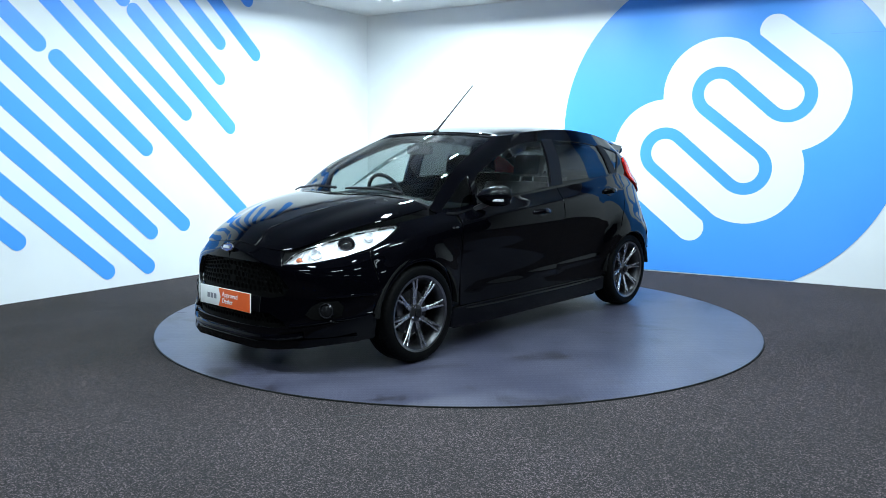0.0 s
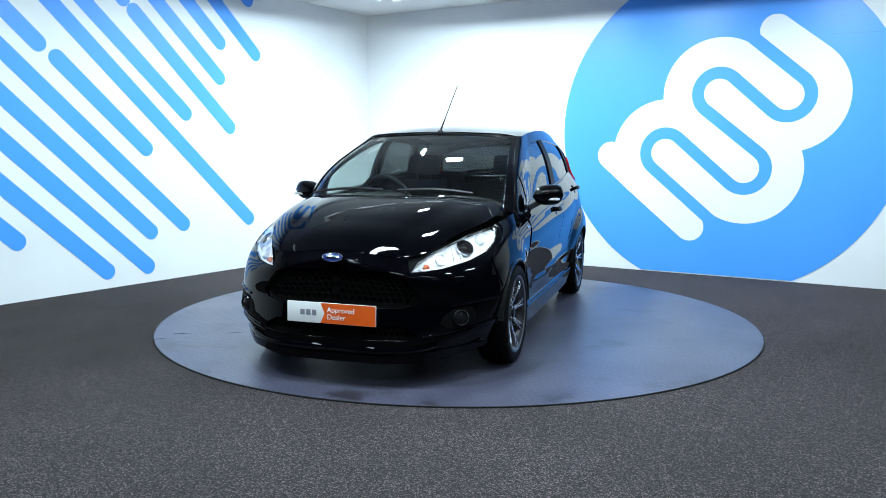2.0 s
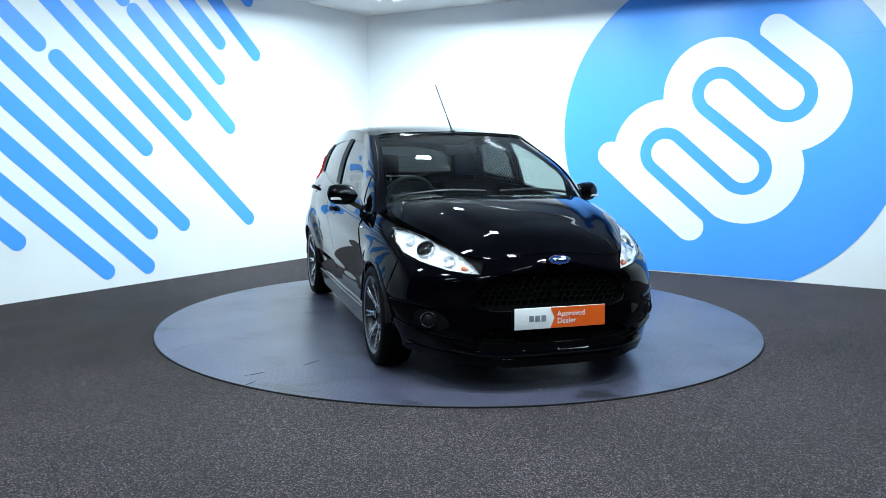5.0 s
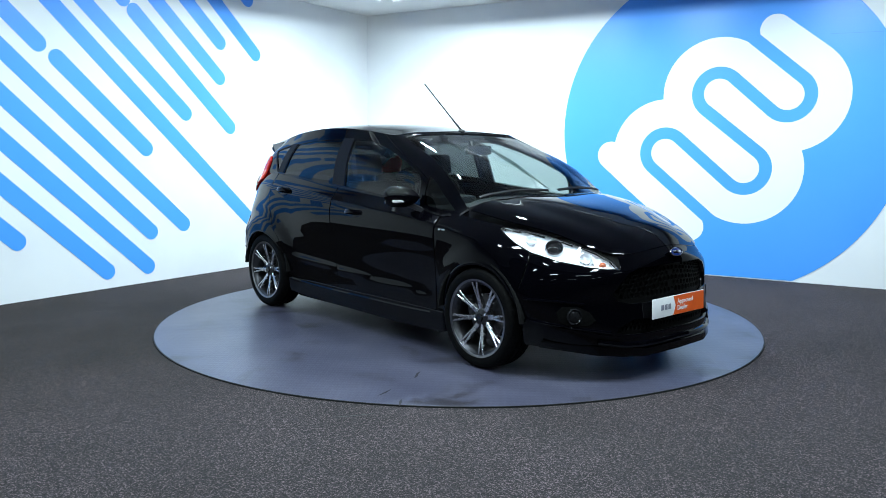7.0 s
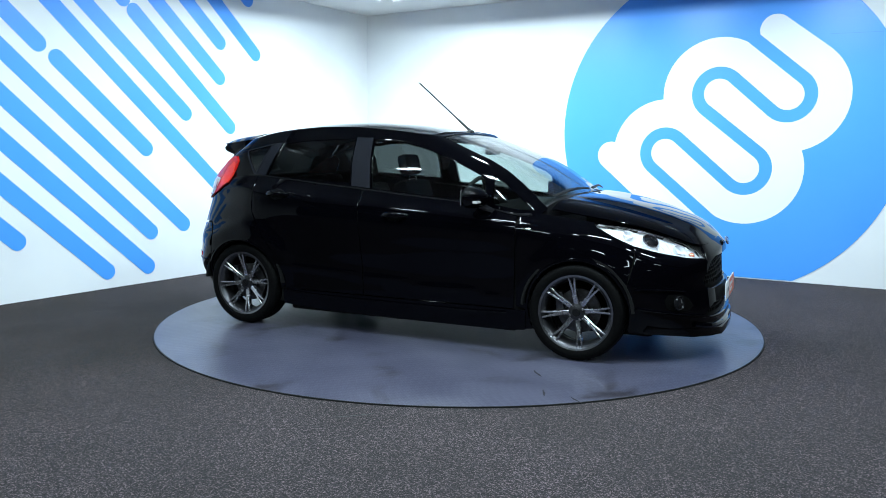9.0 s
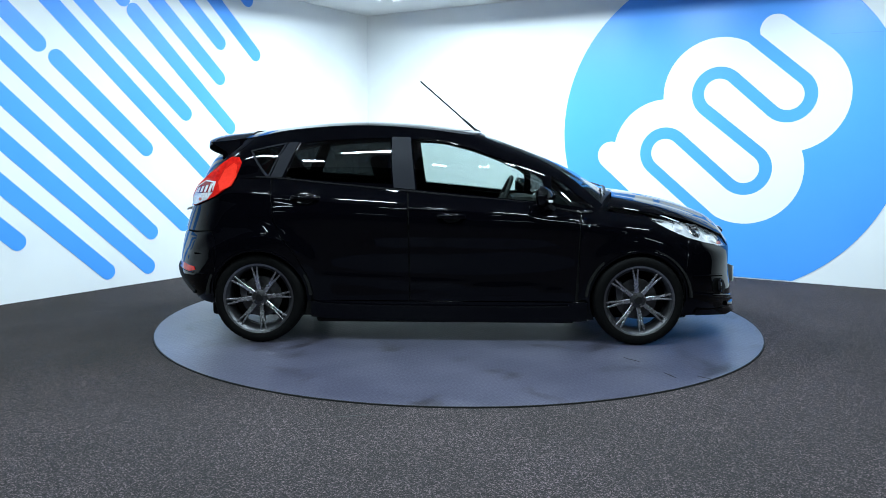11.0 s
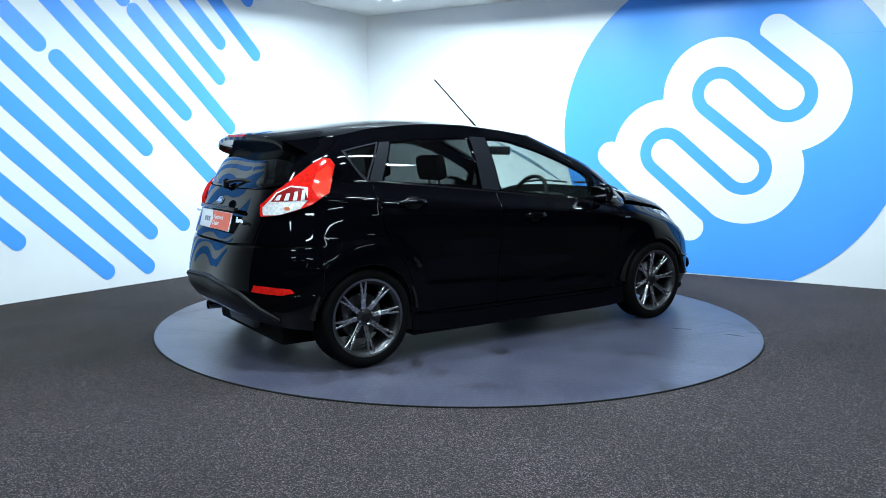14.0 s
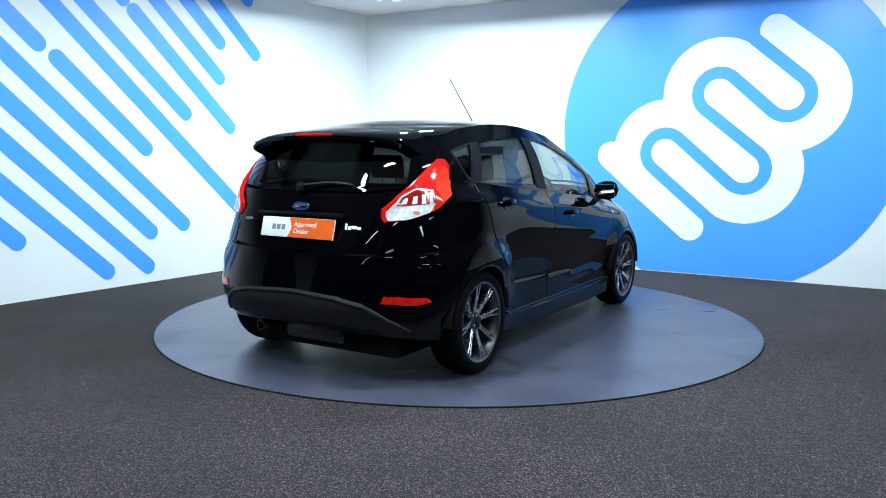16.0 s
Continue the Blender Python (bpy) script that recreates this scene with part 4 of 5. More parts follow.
# arch liners and the dark underside
for x in (WHEEL_X, -WHEEL_X):
    for side in (1, -1):
        rows = []
        for k in range(25):
            a = radians(4 + 172 * k / 24)
            rows.append([(x + r * math.cos(a), side * y, WHEEL_Z + r * math.sin(a)) for r, y in ((.335, .50), (.335, .835), (.350, .835), (.350, .50))])
        part("arch_liner", loft(rows), UNDER, car)
for x, lo, hi in ((WHEEL_X, 0.75, 2.2), (-WHEEL_X, 3.0, 4.6)):
    arc = [(x + (ARCH + 0.004) * math.cos(radians(-2 + 184 * k / 40)), WHEEL_Z + (ARCH + 0.004) * math.sin(radians(-2 + 184 * k / 40))) for k in range(41)]
    sv = [LOWER.find([q], [0, 2], lo, hi)[0] for q in arc]
    mid, nrm = LOWER.at(*zip(*sv)), LOWER.normal(*zip(*sv))
    for side in (1, -1):
        rows = []
        for p, n, q in zip(mid, nrm, arc):
            rx, rz = (q[0] - x) / ARCH, (q[1] - WHEEL_Z) / ARCH
            rows.append([(p[0] + n[0] * a + rx * b, side * (p[1] + n[1] * a), p[2] + n[2] * a + rz * b) for a, b in ((-.01, -.006), (.000, -.004), (.002, .000), (.001, .008), (-.003, .018))])
        part("arch_lip", loft(rows, closed=True), PAINT, car, "", True)
part("underbody", box(box(box(bmesh.new(), (0.0, 0, 0.195), (3.3, 1.06, 0.15), 0.03), (1.30, 0, 0.44), (1.0, 0.98, 0.42), 0.05), (-1.30, 0, 0.52), (0.85, 0.98, 0.46), 0.05), UNDER, car)
part("floor_pan", box(bmesh.new(), (-0.02, 0, 0.20), (1.72, 1.50, 0.15), 0.02), UNDER, car)


# ---- the car: lamps, grille and fittings ----
def on_skin(skin, s, v, side=1, lift=0.0):
    """A frame on a skin: its z axis along the normal, its x axis level."""
    p, n = skin.at([s], [v])[0], skin.normal([s], [v])[0]
    p = p + n * lift
    p, n = Vector((p[0], side * p[1], p[2])), Vector((n[0], side * n[1], n[2]))
    x = Vector((0, 0, 1)).cross(n).normalized()
    y = n.cross(x)
    return Matrix(((x.x, y.x, n.x, p.x), (x.y, y.y, n.y, p.y), (x.z, y.z, n.z, p.z), (0, 0, 0, 1)))


flat = Matrix.Rotation(radians(90), 4, "X")


def hexagon(cx, cy, r):
    return [(cx + r * math.cos(radians(30 + 60 * k)), cy + r * math.sin(radians(30 + 60 * k))) for k in range(6)]


def mesh_screen(loop, r, pitch):
    cells = []
    xs, ys = [q[0] for q in loop], [q[1] for q in loop]
    row = 0
    y = min(ys) + pitch * 0.3
    while y < max(ys):
        x = (0.5 if row % 2 else 1.0) * pitch
        while x < max(xs):
            h = hexagon(x, y, r)
            if all(in_loop(q, loop) for q in h):
                cells.append(h)
            x += pitch
        y += pitch * 0.866
        row += 1
    return cells


panel("grille", LOWER, GRILLE, GRILLE_BLACK, car, "gloss black honeycomb front grille", holes=mesh_screen(GRILLE, 0.019, 0.040), side=0, lift=-0.03, rim=0.012, grid=(9, 9))
panel("lower_intake", LOWER, INTAKE, GRILLE_BLACK, car, "black honeycomb lower air intake", holes=mesh_screen(INTAKE, 0.014, 0.032), side=0, lift=-0.03, rim=0.012, grid=(9, 9))
part("radiator", box(bmesh.new(), (1.86, 0, 0.42), (0.04, 0.90, 0.42), 0.01), UNDER, car)
panel("splitter", LOWER, [(0.0, .172), (.3, .172), (.6, .174), (.95, .180), (.93, .215), (.6, .218), (.3, .212), (0.0, .212)], PAINT, car, "black front splitter lip", side=0, lift=0.020, rim=0.05)

for side in (1, -1):
    panel("bumper_crease", LOWER, [(.46, .268), (.60, .272), (.80, .290), (1.04, .312), (1.04, .326), (.80, .306), (.60, .288), (.46, .282)], PAINT, car, "", side=side, lift=0.014, rim=0.02)


def ridge(name, path, radius, mat, sides, label=""):
    """A rounded moulding that follows a line on the lower body; sides 0: one piece across both halves."""
    s, v = np.array([q[0] for q in path]), np.array([q[1] for q in path])
    pts, nrm = LOWER.at(s, v), LOWER.normal(s, v)
    if sides == 0:
        mirror_ = np.array((1.0, -1.0, 1.0))
        pts, nrm = np.concatenate([(pts * mirror_)[:0:-1], pts]), np.concatenate([(nrm * mirror_)[:0:-1], nrm])
    else:
        pts, nrm = pts * np.array((1.0, sides, 1.0)), nrm * np.array((1.0, sides, 1.0))
    rows = []
    for i, (p, q) in enumerate(zip(pts, nrm)):
        run = pts[min(i + 1, len(pts) - 1)] - pts[max(i - 1, 0)]
        up = np.cross(q, run / np.linalg.norm(run))
        rows.append([tuple(p + radius * (q * math.cos(k * .785) + up * math.sin(k * .785))) for k in range(8)])
    bm = loft(rows)
    bmesh.ops.recalc_face_normals(bm, faces=bm.faces[:])
    part(name, bm, mat, car, label, True)


ridge("bumper_moulding", [(.60 * k / 40, .236 + .060 * max(0, k / 40 - .72) ** 1.3) for k in range(41)], 0.018, PAINT, 0, "gloss black lower bumper moulding")
for side in (1, -1):
    ridge("sill_moulding", [(1.86 + 1.66 * k / 40, .268) for k in range(41)], 0.016, PAINT, side, "gloss black sill moulding")
FOG = LOWER.find([(.655, .374)], [1, 2], 0.4, 0.95)[0]
for side in (1, -1):
    lamp = panel("headlamp", LOWER, LAMP, REFLECTOR, car, "clear headlamp with bright chrome reflector", side=side, lift=-0.034, rim=-0.030, grid=(0.03, 0.02))
    panel("lamp_cover", LOWER, LAMP, LAMP_GLASS, lamp, "clear lamp cover", side=side, lift=-0.003, rim=0.002)
    panel("lamp_bezel", LOWER, [(.44, .812), (.60, .802), (.80, .794), (.98, .808), (1.12, .844), (1.22, .886), (1.10, .856), (.98, .824), (.80, .812), (.60, .818), (.46, .828)], REFLECTOR, lamp, "chrome lower trim strip", side=side, lift=-0.012, rim=0.015)
    m = on_skin(LOWER, 0.82, 0.882, side, -0.026)
    proj = part("projector", ready("projector", lathe([(.050, .0), (.052, .016), (.046, .024), (.040, .012), (.036, .0)], 36), CHROME), None, lamp, "chrome ringed projector")
    proj.matrix_local = m @ flat
    part("projector_lens", ready("projector_lens", lathe([(.037, .0), (.034, .012), (.024, .020), (.012, .024), (.0005, .025)], 28), GLOSS_TRIM), None, proj, "dark glassy projector lens")
    for s_, v_, r_ in ((.62, .868, .034), (1.00, .895, .030)):
        bowl = part("reflector_bowl", ready("reflector_bowl", lathe([(r_, .02), (r_ * .96, .0), (r_ * .7, -.016), (r_ * .3, -.024), (.0005, -.025)], 28), REFLECTOR), None, lamp)
        bowl.matrix_local = on_skin(LOWER, s_, v_, side, -0.024) @ flat
    for k in range(6):
        s0 = .50 + .052 * k
        panel("lamp_rib", LOWER, [(s0, .825), (s0 + .012, .825), (s0 + .040, .925), (s0 + .028, .925)], REFLECTOR, lamp, "", side=side, lift=-0.024, rim=0.008)
    ind = part("indicator_bulb", ready("indicator_bulb", lathe([(.019, .0), (.017, .012), (.009, .019), (.0005, .021)], 20), AMBER), None, lamp, "pale amber indicator")
    ind.matrix_local = on_skin(LOWER, 0.515, 0.850, side, -0.028) @ flat
    # fog lamp in its pocket
    pocket = panel("fog_pocket", LOWER, LOWER.find([(.560, .350), (.585, .395), (.63, .424), (.700, .428), (.722, .395), (.712, .345), (.66, .322), (.59, .325)], [1, 2], 0.4, 1.0), GRILLE_BLACK, car, "matt black fog lamp pocket", side=side, lift=0.003, rim=0.02)
    ridge("pocket_brow", [(.66 + .36 * k / 20, .455 + .012 * math.sin(math.pi * k / 20)) for k in range(21)], 0.008, PAINT, side, "gloss black brow over the fog lamp")
    ridge("pocket_blade", [(.52 + .50 * k / 20, .300 + .030 * (k / 20)) for k in range(21)], 0.009, PAINT, side, "gloss black blade under the fog lamp")
    m = on_skin(LOWER, FOG[0], FOG[1], side, 0.002) @ pose(0, 0, 0, 0, side * -14, 0)
    ring = part("fog_lamp", ready("fog_lamp", lathe([(.028, .0), (.044, .0), (.044, .010), (.039, .016), (.034, .010)], 32), GLOSS_TRIM), None, pocket, "round front fog lamp")
    ring.matrix_local = m @ flat
    part("fog_lens", ready("fog_lens", lathe([(.035, .008), (.024, .014), (.0005, .017)], 24), GLOSS_TRIM), None, ring)


def lamp_y(x):
    """Half width of the rear corner at the lamps."""
    curve = np.array([(.480, 0, 0), (.552, 0, 0), (.605, 0, 0), (.648, 0, 0), (.670, 0, 0), (.684, 0, 0)])
    return float(hermite((-1.775, -1.72, -1.65, -1.55, -1.45, -1.33), curve, [x])[0, 0])


def body_y(x, z):
    """How far out the body reaches at a side-view place on the rear corner."""
    best = 0.0
    for skin, lo, hi in ((LOWER, 3.7, 4.85), (HOUSE, 2.6, 3.6)):
        p = skin.at(*zip(*skin.find([(x, z)], [0, 2], lo, hi)))[0]
        if abs(p[0] - x) < 0.012 and abs(p[2] - z) < 0.012:
            best = max(best, p[1])
    return best


def corner_patch(name, loop, mat, parent, side, lift, label="", thick=0.022):
    """A lens on the rear corner, drawn in side view."""
    fine, loop = [], [(-1.57 + 0.93 * (px + 1.57), 1.05 + 0.96 * (pz - 1.05)) for px, pz in loop]
    for a, b in zip(loop, loop[1:] + loop[:1]):
        fine += [(a[0] + (b[0] - a[0]) * k / 4, a[1] + (b[1] - a[1]) * k / 4) for k in range(4)]
    extra = [(x0, z0) for x0 in np.arange(-1.76, -1.33, 0.025) for z0 in np.arange(.88, 1.21, 0.03) if in_loop((x0, z0), fine)]
    out, faces = cdt_faces([fine], lambda c: in_loop(c, fine), extra)
    bm = bmesh.new()
    vs = []
    for q in out:
        slope = (lamp_y(q.x + 0.03) - lamp_y(q.x - 0.03)) / 0.06
        lean = float(np.interp(q.x, (-1.75, -1.5), (0.05, 0.38)))
        n = Vector((-slope, 1, lean)).normalized()
        p = Vector((q.x, max(lamp_y(q.x) - lean * (q.y - 1.1) - 0.012, body_y(q.x, q.y)), q.y)) + n * lift
        vs.append(bm.verts.new((p.x, side * p.y, p.z)))
    for f in faces:
        bm.faces.new([vs[i] for i in f])
    bmesh.ops.recalc_face_normals(bm, faces=bm.faces)
    if sum(f.normal.y for f in bm.faces) * side < 0:
        bmesh.ops.reverse_faces(bm, faces=bm.faces)
    ext = bmesh.ops.extrude_face_region(bm, geom=bm.faces[:])
    bmesh.ops.translate(bm, verts=[g for g in ext["geom"] if isinstance(g, bmesh.types.BMVert)], vec=(thick * 0.7, -side * thick, 0))
    return part(name, bm, mat, parent, label, True)


TAIL = [(-1.385, 1.220), (-1.362, 1.181), (-1.385, 1.12), (-1.424, 1.06), (-1.480, .991), (-1.54, .952), (-1.62, .920), (-1.70, .893), (-1.768, .880), (-1.764, .95), (-1.70, 1.03), (-1.60, 1.108), (-1.50, 1.182), (-1.43, 1.222)]
TAIL_WHITE = [(-1.757, .890), (-1.754, .935), (-1.695, 1.022), (-1.62, 1.062), (-1.54, 1.052), (-1.560, .975), (-1.60, .930), (-1.70, .894)]
for side in (1, -1):
    tail_lamp = corner_patch("tail_lamp", TAIL, RED_LENS, car, side, 0.012, "red and clear wraparound tail lamp")
    corner_patch("reversing_lens", TAIL_WHITE, WHITE_LENS, tail_lamp, side, 0.016, "clear white lens section", 0.012)
    corner_patch("brake_lens", [(-1.41, 1.180), (-1.385, 1.165), (-1.395, 1.09), (-1.43, 1.02), (-1.50, .985), (-1.52, 1.05), (-1.48, 1.13)], BRIGHT_RED, tail_lamp, side, 0.014, "brighter red lens section", 0.012)
    corner_patch("lens_field", [(-1.720, .968), (-1.556, .978), (-1.562, 1.044), (-1.625, 1.054), (-1.690, 1.016)], DARK_RED, tail_lamp, side, 0.018, "dark red lens field", 0.010)
    for k in range(4):
        x0 = -1.703 + 0.037 * k
        corner_patch("lens_bar", [(x0, .976), (x0 + .019, .977), (x0 + .034, 1.010 + .009 * min(k, 3)), (x0 + .018, 1.006 + .010 * min(k, 3))], WHITE_LENS, tail_lamp, side, 0.021, "clear white lens bar", 0.008)
    corner_patch("reversing_bulb", [(-1.660 + .014 * math.cos(a), .930 + .012 * math.sin(a)) for a in (0, 1.05, 2.09, 3.14, 4.19, 5.24)], AMBER, tail_lamp, side, 0.019, "", 0.008)
    refl = LOWER.find([(-1.838, .468), (-1.828, .506), (-1.69, .496), (-1.675, .476), (-1.74, .456)], [0, 2], 4.2, 4.9)
    ridge("bumper_line", [(4.24 + .46 * k / 20, .405) for k in range(21)], 0.006, PAINT, side, "fine gloss black bumper crease")
    panel("bumper_reflector", LOWER, refl, RED_LENS, car, "red bumper reflector", side=side, lift=0.005, rim=0.01)
DIFFUSER = rear_view([(0, .495), (.32, .480), (.47, .448), (.58, .370), (.665, .300), (.60, .300), (.44, .318), (.30, .330), (0, .335)])
DIFFUSER = [(END, v) if s > END - 0.012 else (s, v) for s, v in DIFFUSER]
rim_at = rear_view([(0, .495)]) + [LOWER.find([q], [1, 2], 4.30, 5.2)[0] for q in ((.32, .480), (.47, .448), (.58, .370), (.665, .300))]
arc = [(END, rim_at[0][1])] + rim_at[1:]
arc = [(a[0] + (b[0] - a[0]) * k / 10, a[1] + (b[1] - a[1]) * k / 10) for a, b in zip(arc, arc[1:]) for k in range(10)]
ridge("insert_rim", arc, 0.015, TRIM, 0, "raised matt black rim of the bumper insert")
panel("bumper_insert", LOWER, DIFFUSER, TRIM, car, "matt black plastic lower bumper insert", side=0, lift=0.006, rim=0.03)
VALANCE = rear_view([(0, .325), (.30, .320), (.44, .308), (.60, .288), (.58, .272), (.42, .268), (.30, .292), (0, .300)])
VALANCE = [(END, v) if s > END - 0.012 else (s, v) for s, v in VALANCE]
panel("lower_valance", LOWER, VALANCE, TRIM, car, "matt black stepped lower valance", side=0, lift=-0.004, rim=0.05)
part("exhaust_pipe", ready("exhaust_pipe", lathe([(.028, -.10), (.030, -.10), (.030, .10), (.027, .10), (.027, -.05)], 24), CHROME), None, car, "steel exhaust tail pipe").matrix_local = pose(-1.70, 0.34, 0.245, 0, 0, 90)

part("silencer", box(bmesh.new(), (-1.60, 0.02, 0.215), (0.20, 0.44, 0.10), 0.04), DISC_STEEL, car, "steel exhaust silencer", True)

# roof spoiler with brake light
rows = []
for k in range(25):
    y = -0.535 + 1.07 * k / 24
    q = (y / 0.535) ** 2
    drop = 0.03 * q + 0.03 * q ** 6
    rows.append([(-1.36 + .02 * q, y * .97, 1.408 - drop), (-1.50 + .03 * q, y, 1.392 - drop), (-1.62 + .05 * q, y, 1.374 - drop), (-1.695 + .075 * q, y, 1.356 - drop), (-1.705 + .075 * q, y, 1.346 - drop), (-1.700 + .075 * q, y, 1.328 - drop),
                 (-1.66 + .06 * q, y, 1.312 - drop), (-1.56 + .04 * q, y * .98, 1.300 - drop - .02 * q), (-1.46 + .02 * q, y * .97, 1.305 - drop - .03 * q), (-1.40 + .02 * q, y * .96, 1.34 - drop)])
spoiler = part("roof_spoiler", loft(rows), PAINT, car, "gloss black roof spoiler", True)
part("brake_light", box(bmesh.new(), (-1.690, 0, 1.350), (0.03, 0.26, 0.016), 0.004), RED_LENS, spoiler, "red high brake light")
for side in (1, -1):
    fin = [[(-1.42, side * .545, 1.335), (-1.42, side * .50, 1.335), (-1.62, side * .50, 1.315), (-1.62, side * .535, 1.315)], [(-1.40, side * .60, 1.255), (-1.40, side * .54, 1.255), (-1.50, side * .52, 1.25), (-1.50, side * .575, 1.25)],
           [(-1.40, side * .64, 1.20), (-1.40, side * .58, 1.20), (-1.46, side * .58, 1.195), (-1.46, side * .635, 1.195)]]
    part("spoiler_fin", loft(fin), PAINT, car, "", True)

# door mirrors
for side in (1, -1):
    rows = []
    for k in range(13):
        t = k / 12
        y = 0.800 + 0.190 * t
        h = 0.062 * (1 - abs(2 * t - 1) ** 3.2) ** 0.5 + 0.006
        d = 0.070 * (1 - max(0, t - 0.1) ** 4) ** 0.5 * (1 - 0.45 * t ** 2)
        cz, cx = 0.972 + 0.01 * t, 0.60 - 0.03 * t
        ring_ = []
        for a in range(20):
            ang = a * math.tau / 20
            ex, ez = math.cos(ang), math.sin(ang)
            ring_.append((cx + (d * 1.35 * ex if ex > 0 else d * 0.5 * ex), side * y, cz + h * ez))
        rows.append(ring_)
    mirror = part("door_mirror", loft(rows), PAINT, car, "gloss black door mirror housing", True)
    part("mirror_glass", box(bmesh.new(), (0.550, side * 0.895, 0.976), (0.008, 0.150, 0.092), 0.003), CHROME, mirror, "mirror glass")
    part("mirror_foot", loft([[(.66, side * .775, .915), (.70, side * .775, .90), (.70, side * .775, .87), (.64, side * .775, .88)], [(.61, side * .835, .945), (.645, side * .835, .94), (.645, side * .835, .905), (.60, side * .835, .915)], [(.60, side * .87, .95), (.63, side * .87, .95), (.63, side * .87, .925), (.59, side * .87, .93)]]), TRIM, mirror, "matt black mirror arm", True)
    part("mirror_indicator", box(bmesh.new(), (0.640, side * 0.930, 0.952), (0.03, 0.085, 0.016), 0.005), WHITE_LENS, mirror, "clear indicator strip")
    # door handles
    for x, z, slope in ((0.02, .842, 4), (-.93, .955, 4)):
        s0, v0 = LOWER.find([(x, z)], [0, 2], 1.5, 4.3)[0]
        m = on_skin(LOWER, s0, v0, side, 0.0)
        rows = []
        for k in range(11):
            t = k / 10
            bow = 0.034 * math.sin(math.pi * t) ** 0.6 + 0.002
            r = 0.011 + 0.005 * math.sin(math.pi * t)
            rows.append([((t - 0.5) * 0.19, r * 1.15 * math.sin(a * math.tau / 10), bow + r * 0.6 * math.cos(a * math.tau / 10)) for a in range(10)])
        h = part("door_handle", loft(rows), PAINT, car, "gloss black pull handle", True)
        h.matrix_local = m
        dish = part("handle_dish", ready("handle_dish", lathe([(.0005, .001), (.04, .002), (.05, .001)], 24), GLOSS_TRIM), None, h)
        dish.matrix_local = flat @ Matrix.Diagonal((1.3, 1, 0.8, 1))
    panel("belt_strip", HOUSE, [(.80 + 2.02 * k / 30, .004) for k in range(31)] + [(2.82 - 2.02 * k / 30, .016) for k in range(31)], GLOSS_TRIM, car, side=side, lift=0.006, rim=0.012)
    badge = part("side_badge", box(box(bmesh.new(), (-0.018, 0, 0.001), (0.022, 0.012, 0.004), 0.001), (0.014, 0, 0.001), (0.032, 0.010, 0.004), 0.001), CHROME, car, "small silver trim badge")
    badge.matrix_local = on_skin(LOWER, *LOWER.find([(.925, .79)], [0, 2], 1.5, 2.2)[0], side, 0.001)

# aerial, wipers
part("aerial", loft([[(.205 - .425 * t + r * math.cos(a), r * math.sin(a), 1.406 + .366 * t + r * .8 * math.cos(a)) for a in (0, 1.57, 3.14, 4.71)] for t, r in ((0, .011), (.03, .010), (.05, .0075), (.25, .0065), (.27, .0048), (1, .0042))]), TRIM, car, "thin whip aerial", True)
part("aerial_foot", loft([[(.20 + r * 1.5 * math.cos(a * .785), r * math.sin(a * .785), z) for a in range(8)] for r, z in ((.022, 1.392), (.020, 1.412), (.010, 1.420))]), TRIM, car, "", True)
for y0, y1 in ((-.08, -.62), (.50, .02)):
    pts = HOUSE.at([abs(y0 + (y1 - y0) * k / 8) for k in range(9)], [0.012 + 0.006 * math.sin(k / 8 * 3.1) for k in range(9)])
    ys = [y0 + (y1 - y0) * k / 8 for k in range(9)]
    part("windscreen_wiper", loft([[(p[0] + dx, y, p[2] + dz + 0.014) for dx, dz in ((.0, .012), (.012, .004), (.010, -.004), (-.008, .004))] for p, y in zip(pts, ys)]), TRIM, car, "black windscreen wiper", True)
part("cowl", loft([[(1.172 - .16 * (y / .68) ** 2, y, .974 - .052 * abs(y / .68) ** 7), (1.112 - .15 * (y / .68) ** 2, y, .986 - .052 * abs(y / .68) ** 7), (1.112 - .15 * (y / .68) ** 2, y, .86), (1.172 - .16 * (y / .68) ** 2, y, .86)] for y in [-.68 + 1.36 * k / 16 for k in range(17)]]), TRIM, car, "black plastic scuttle panel", True)
rw = part("rear_wiper", loft([[(-1.757 + .06 * abs(t), .05 - .40 * t, 1.050 + .022 * math.sin(3.0 * t) + dz) for dz in (0,)] + [(-1.772 + .06 * abs(t), .05 - .40 * t, 1.062 + .022 * math.sin(3.0 * t)), (-1.757 + .06 * abs(t), .05 - .40 * t, 1.072 + .022 * math.sin(3.0 * t))] for t in [k / 10 for k in range(11)]]), TRIM, car, "black rear wiper", True)
part("wiper_boss", ready("wiper_boss", lathe([(.032, 0), (.030, .02), (.02, .03), (.0005, .032)], 24), GLOSS_TRIM), None, rw).matrix_local = pose(-1.745, 0.05, 1.055, 0, 0, 90)


# ---- plates and badges ----
def text_mesh(name, words, size, mat):
    curve = bpy.data.curves.new(name, "FONT")
    curve.body, curve.size, curve.extrude, curve.space_line = words, size, 0.0006, 0.95
    ob = bpy.data.objects.new(name, curve)
    scene.collection.objects.link(ob)
    bpy.context.view_layer.update()
    me = bpy.data.meshes.new_from_object(ob.evaluated_get(bpy.context.evaluated_depsgraph_get()))
    bpy.data.objects.remove(ob)
    me.materials.clear()
    me.materials.append(mat)
    return me


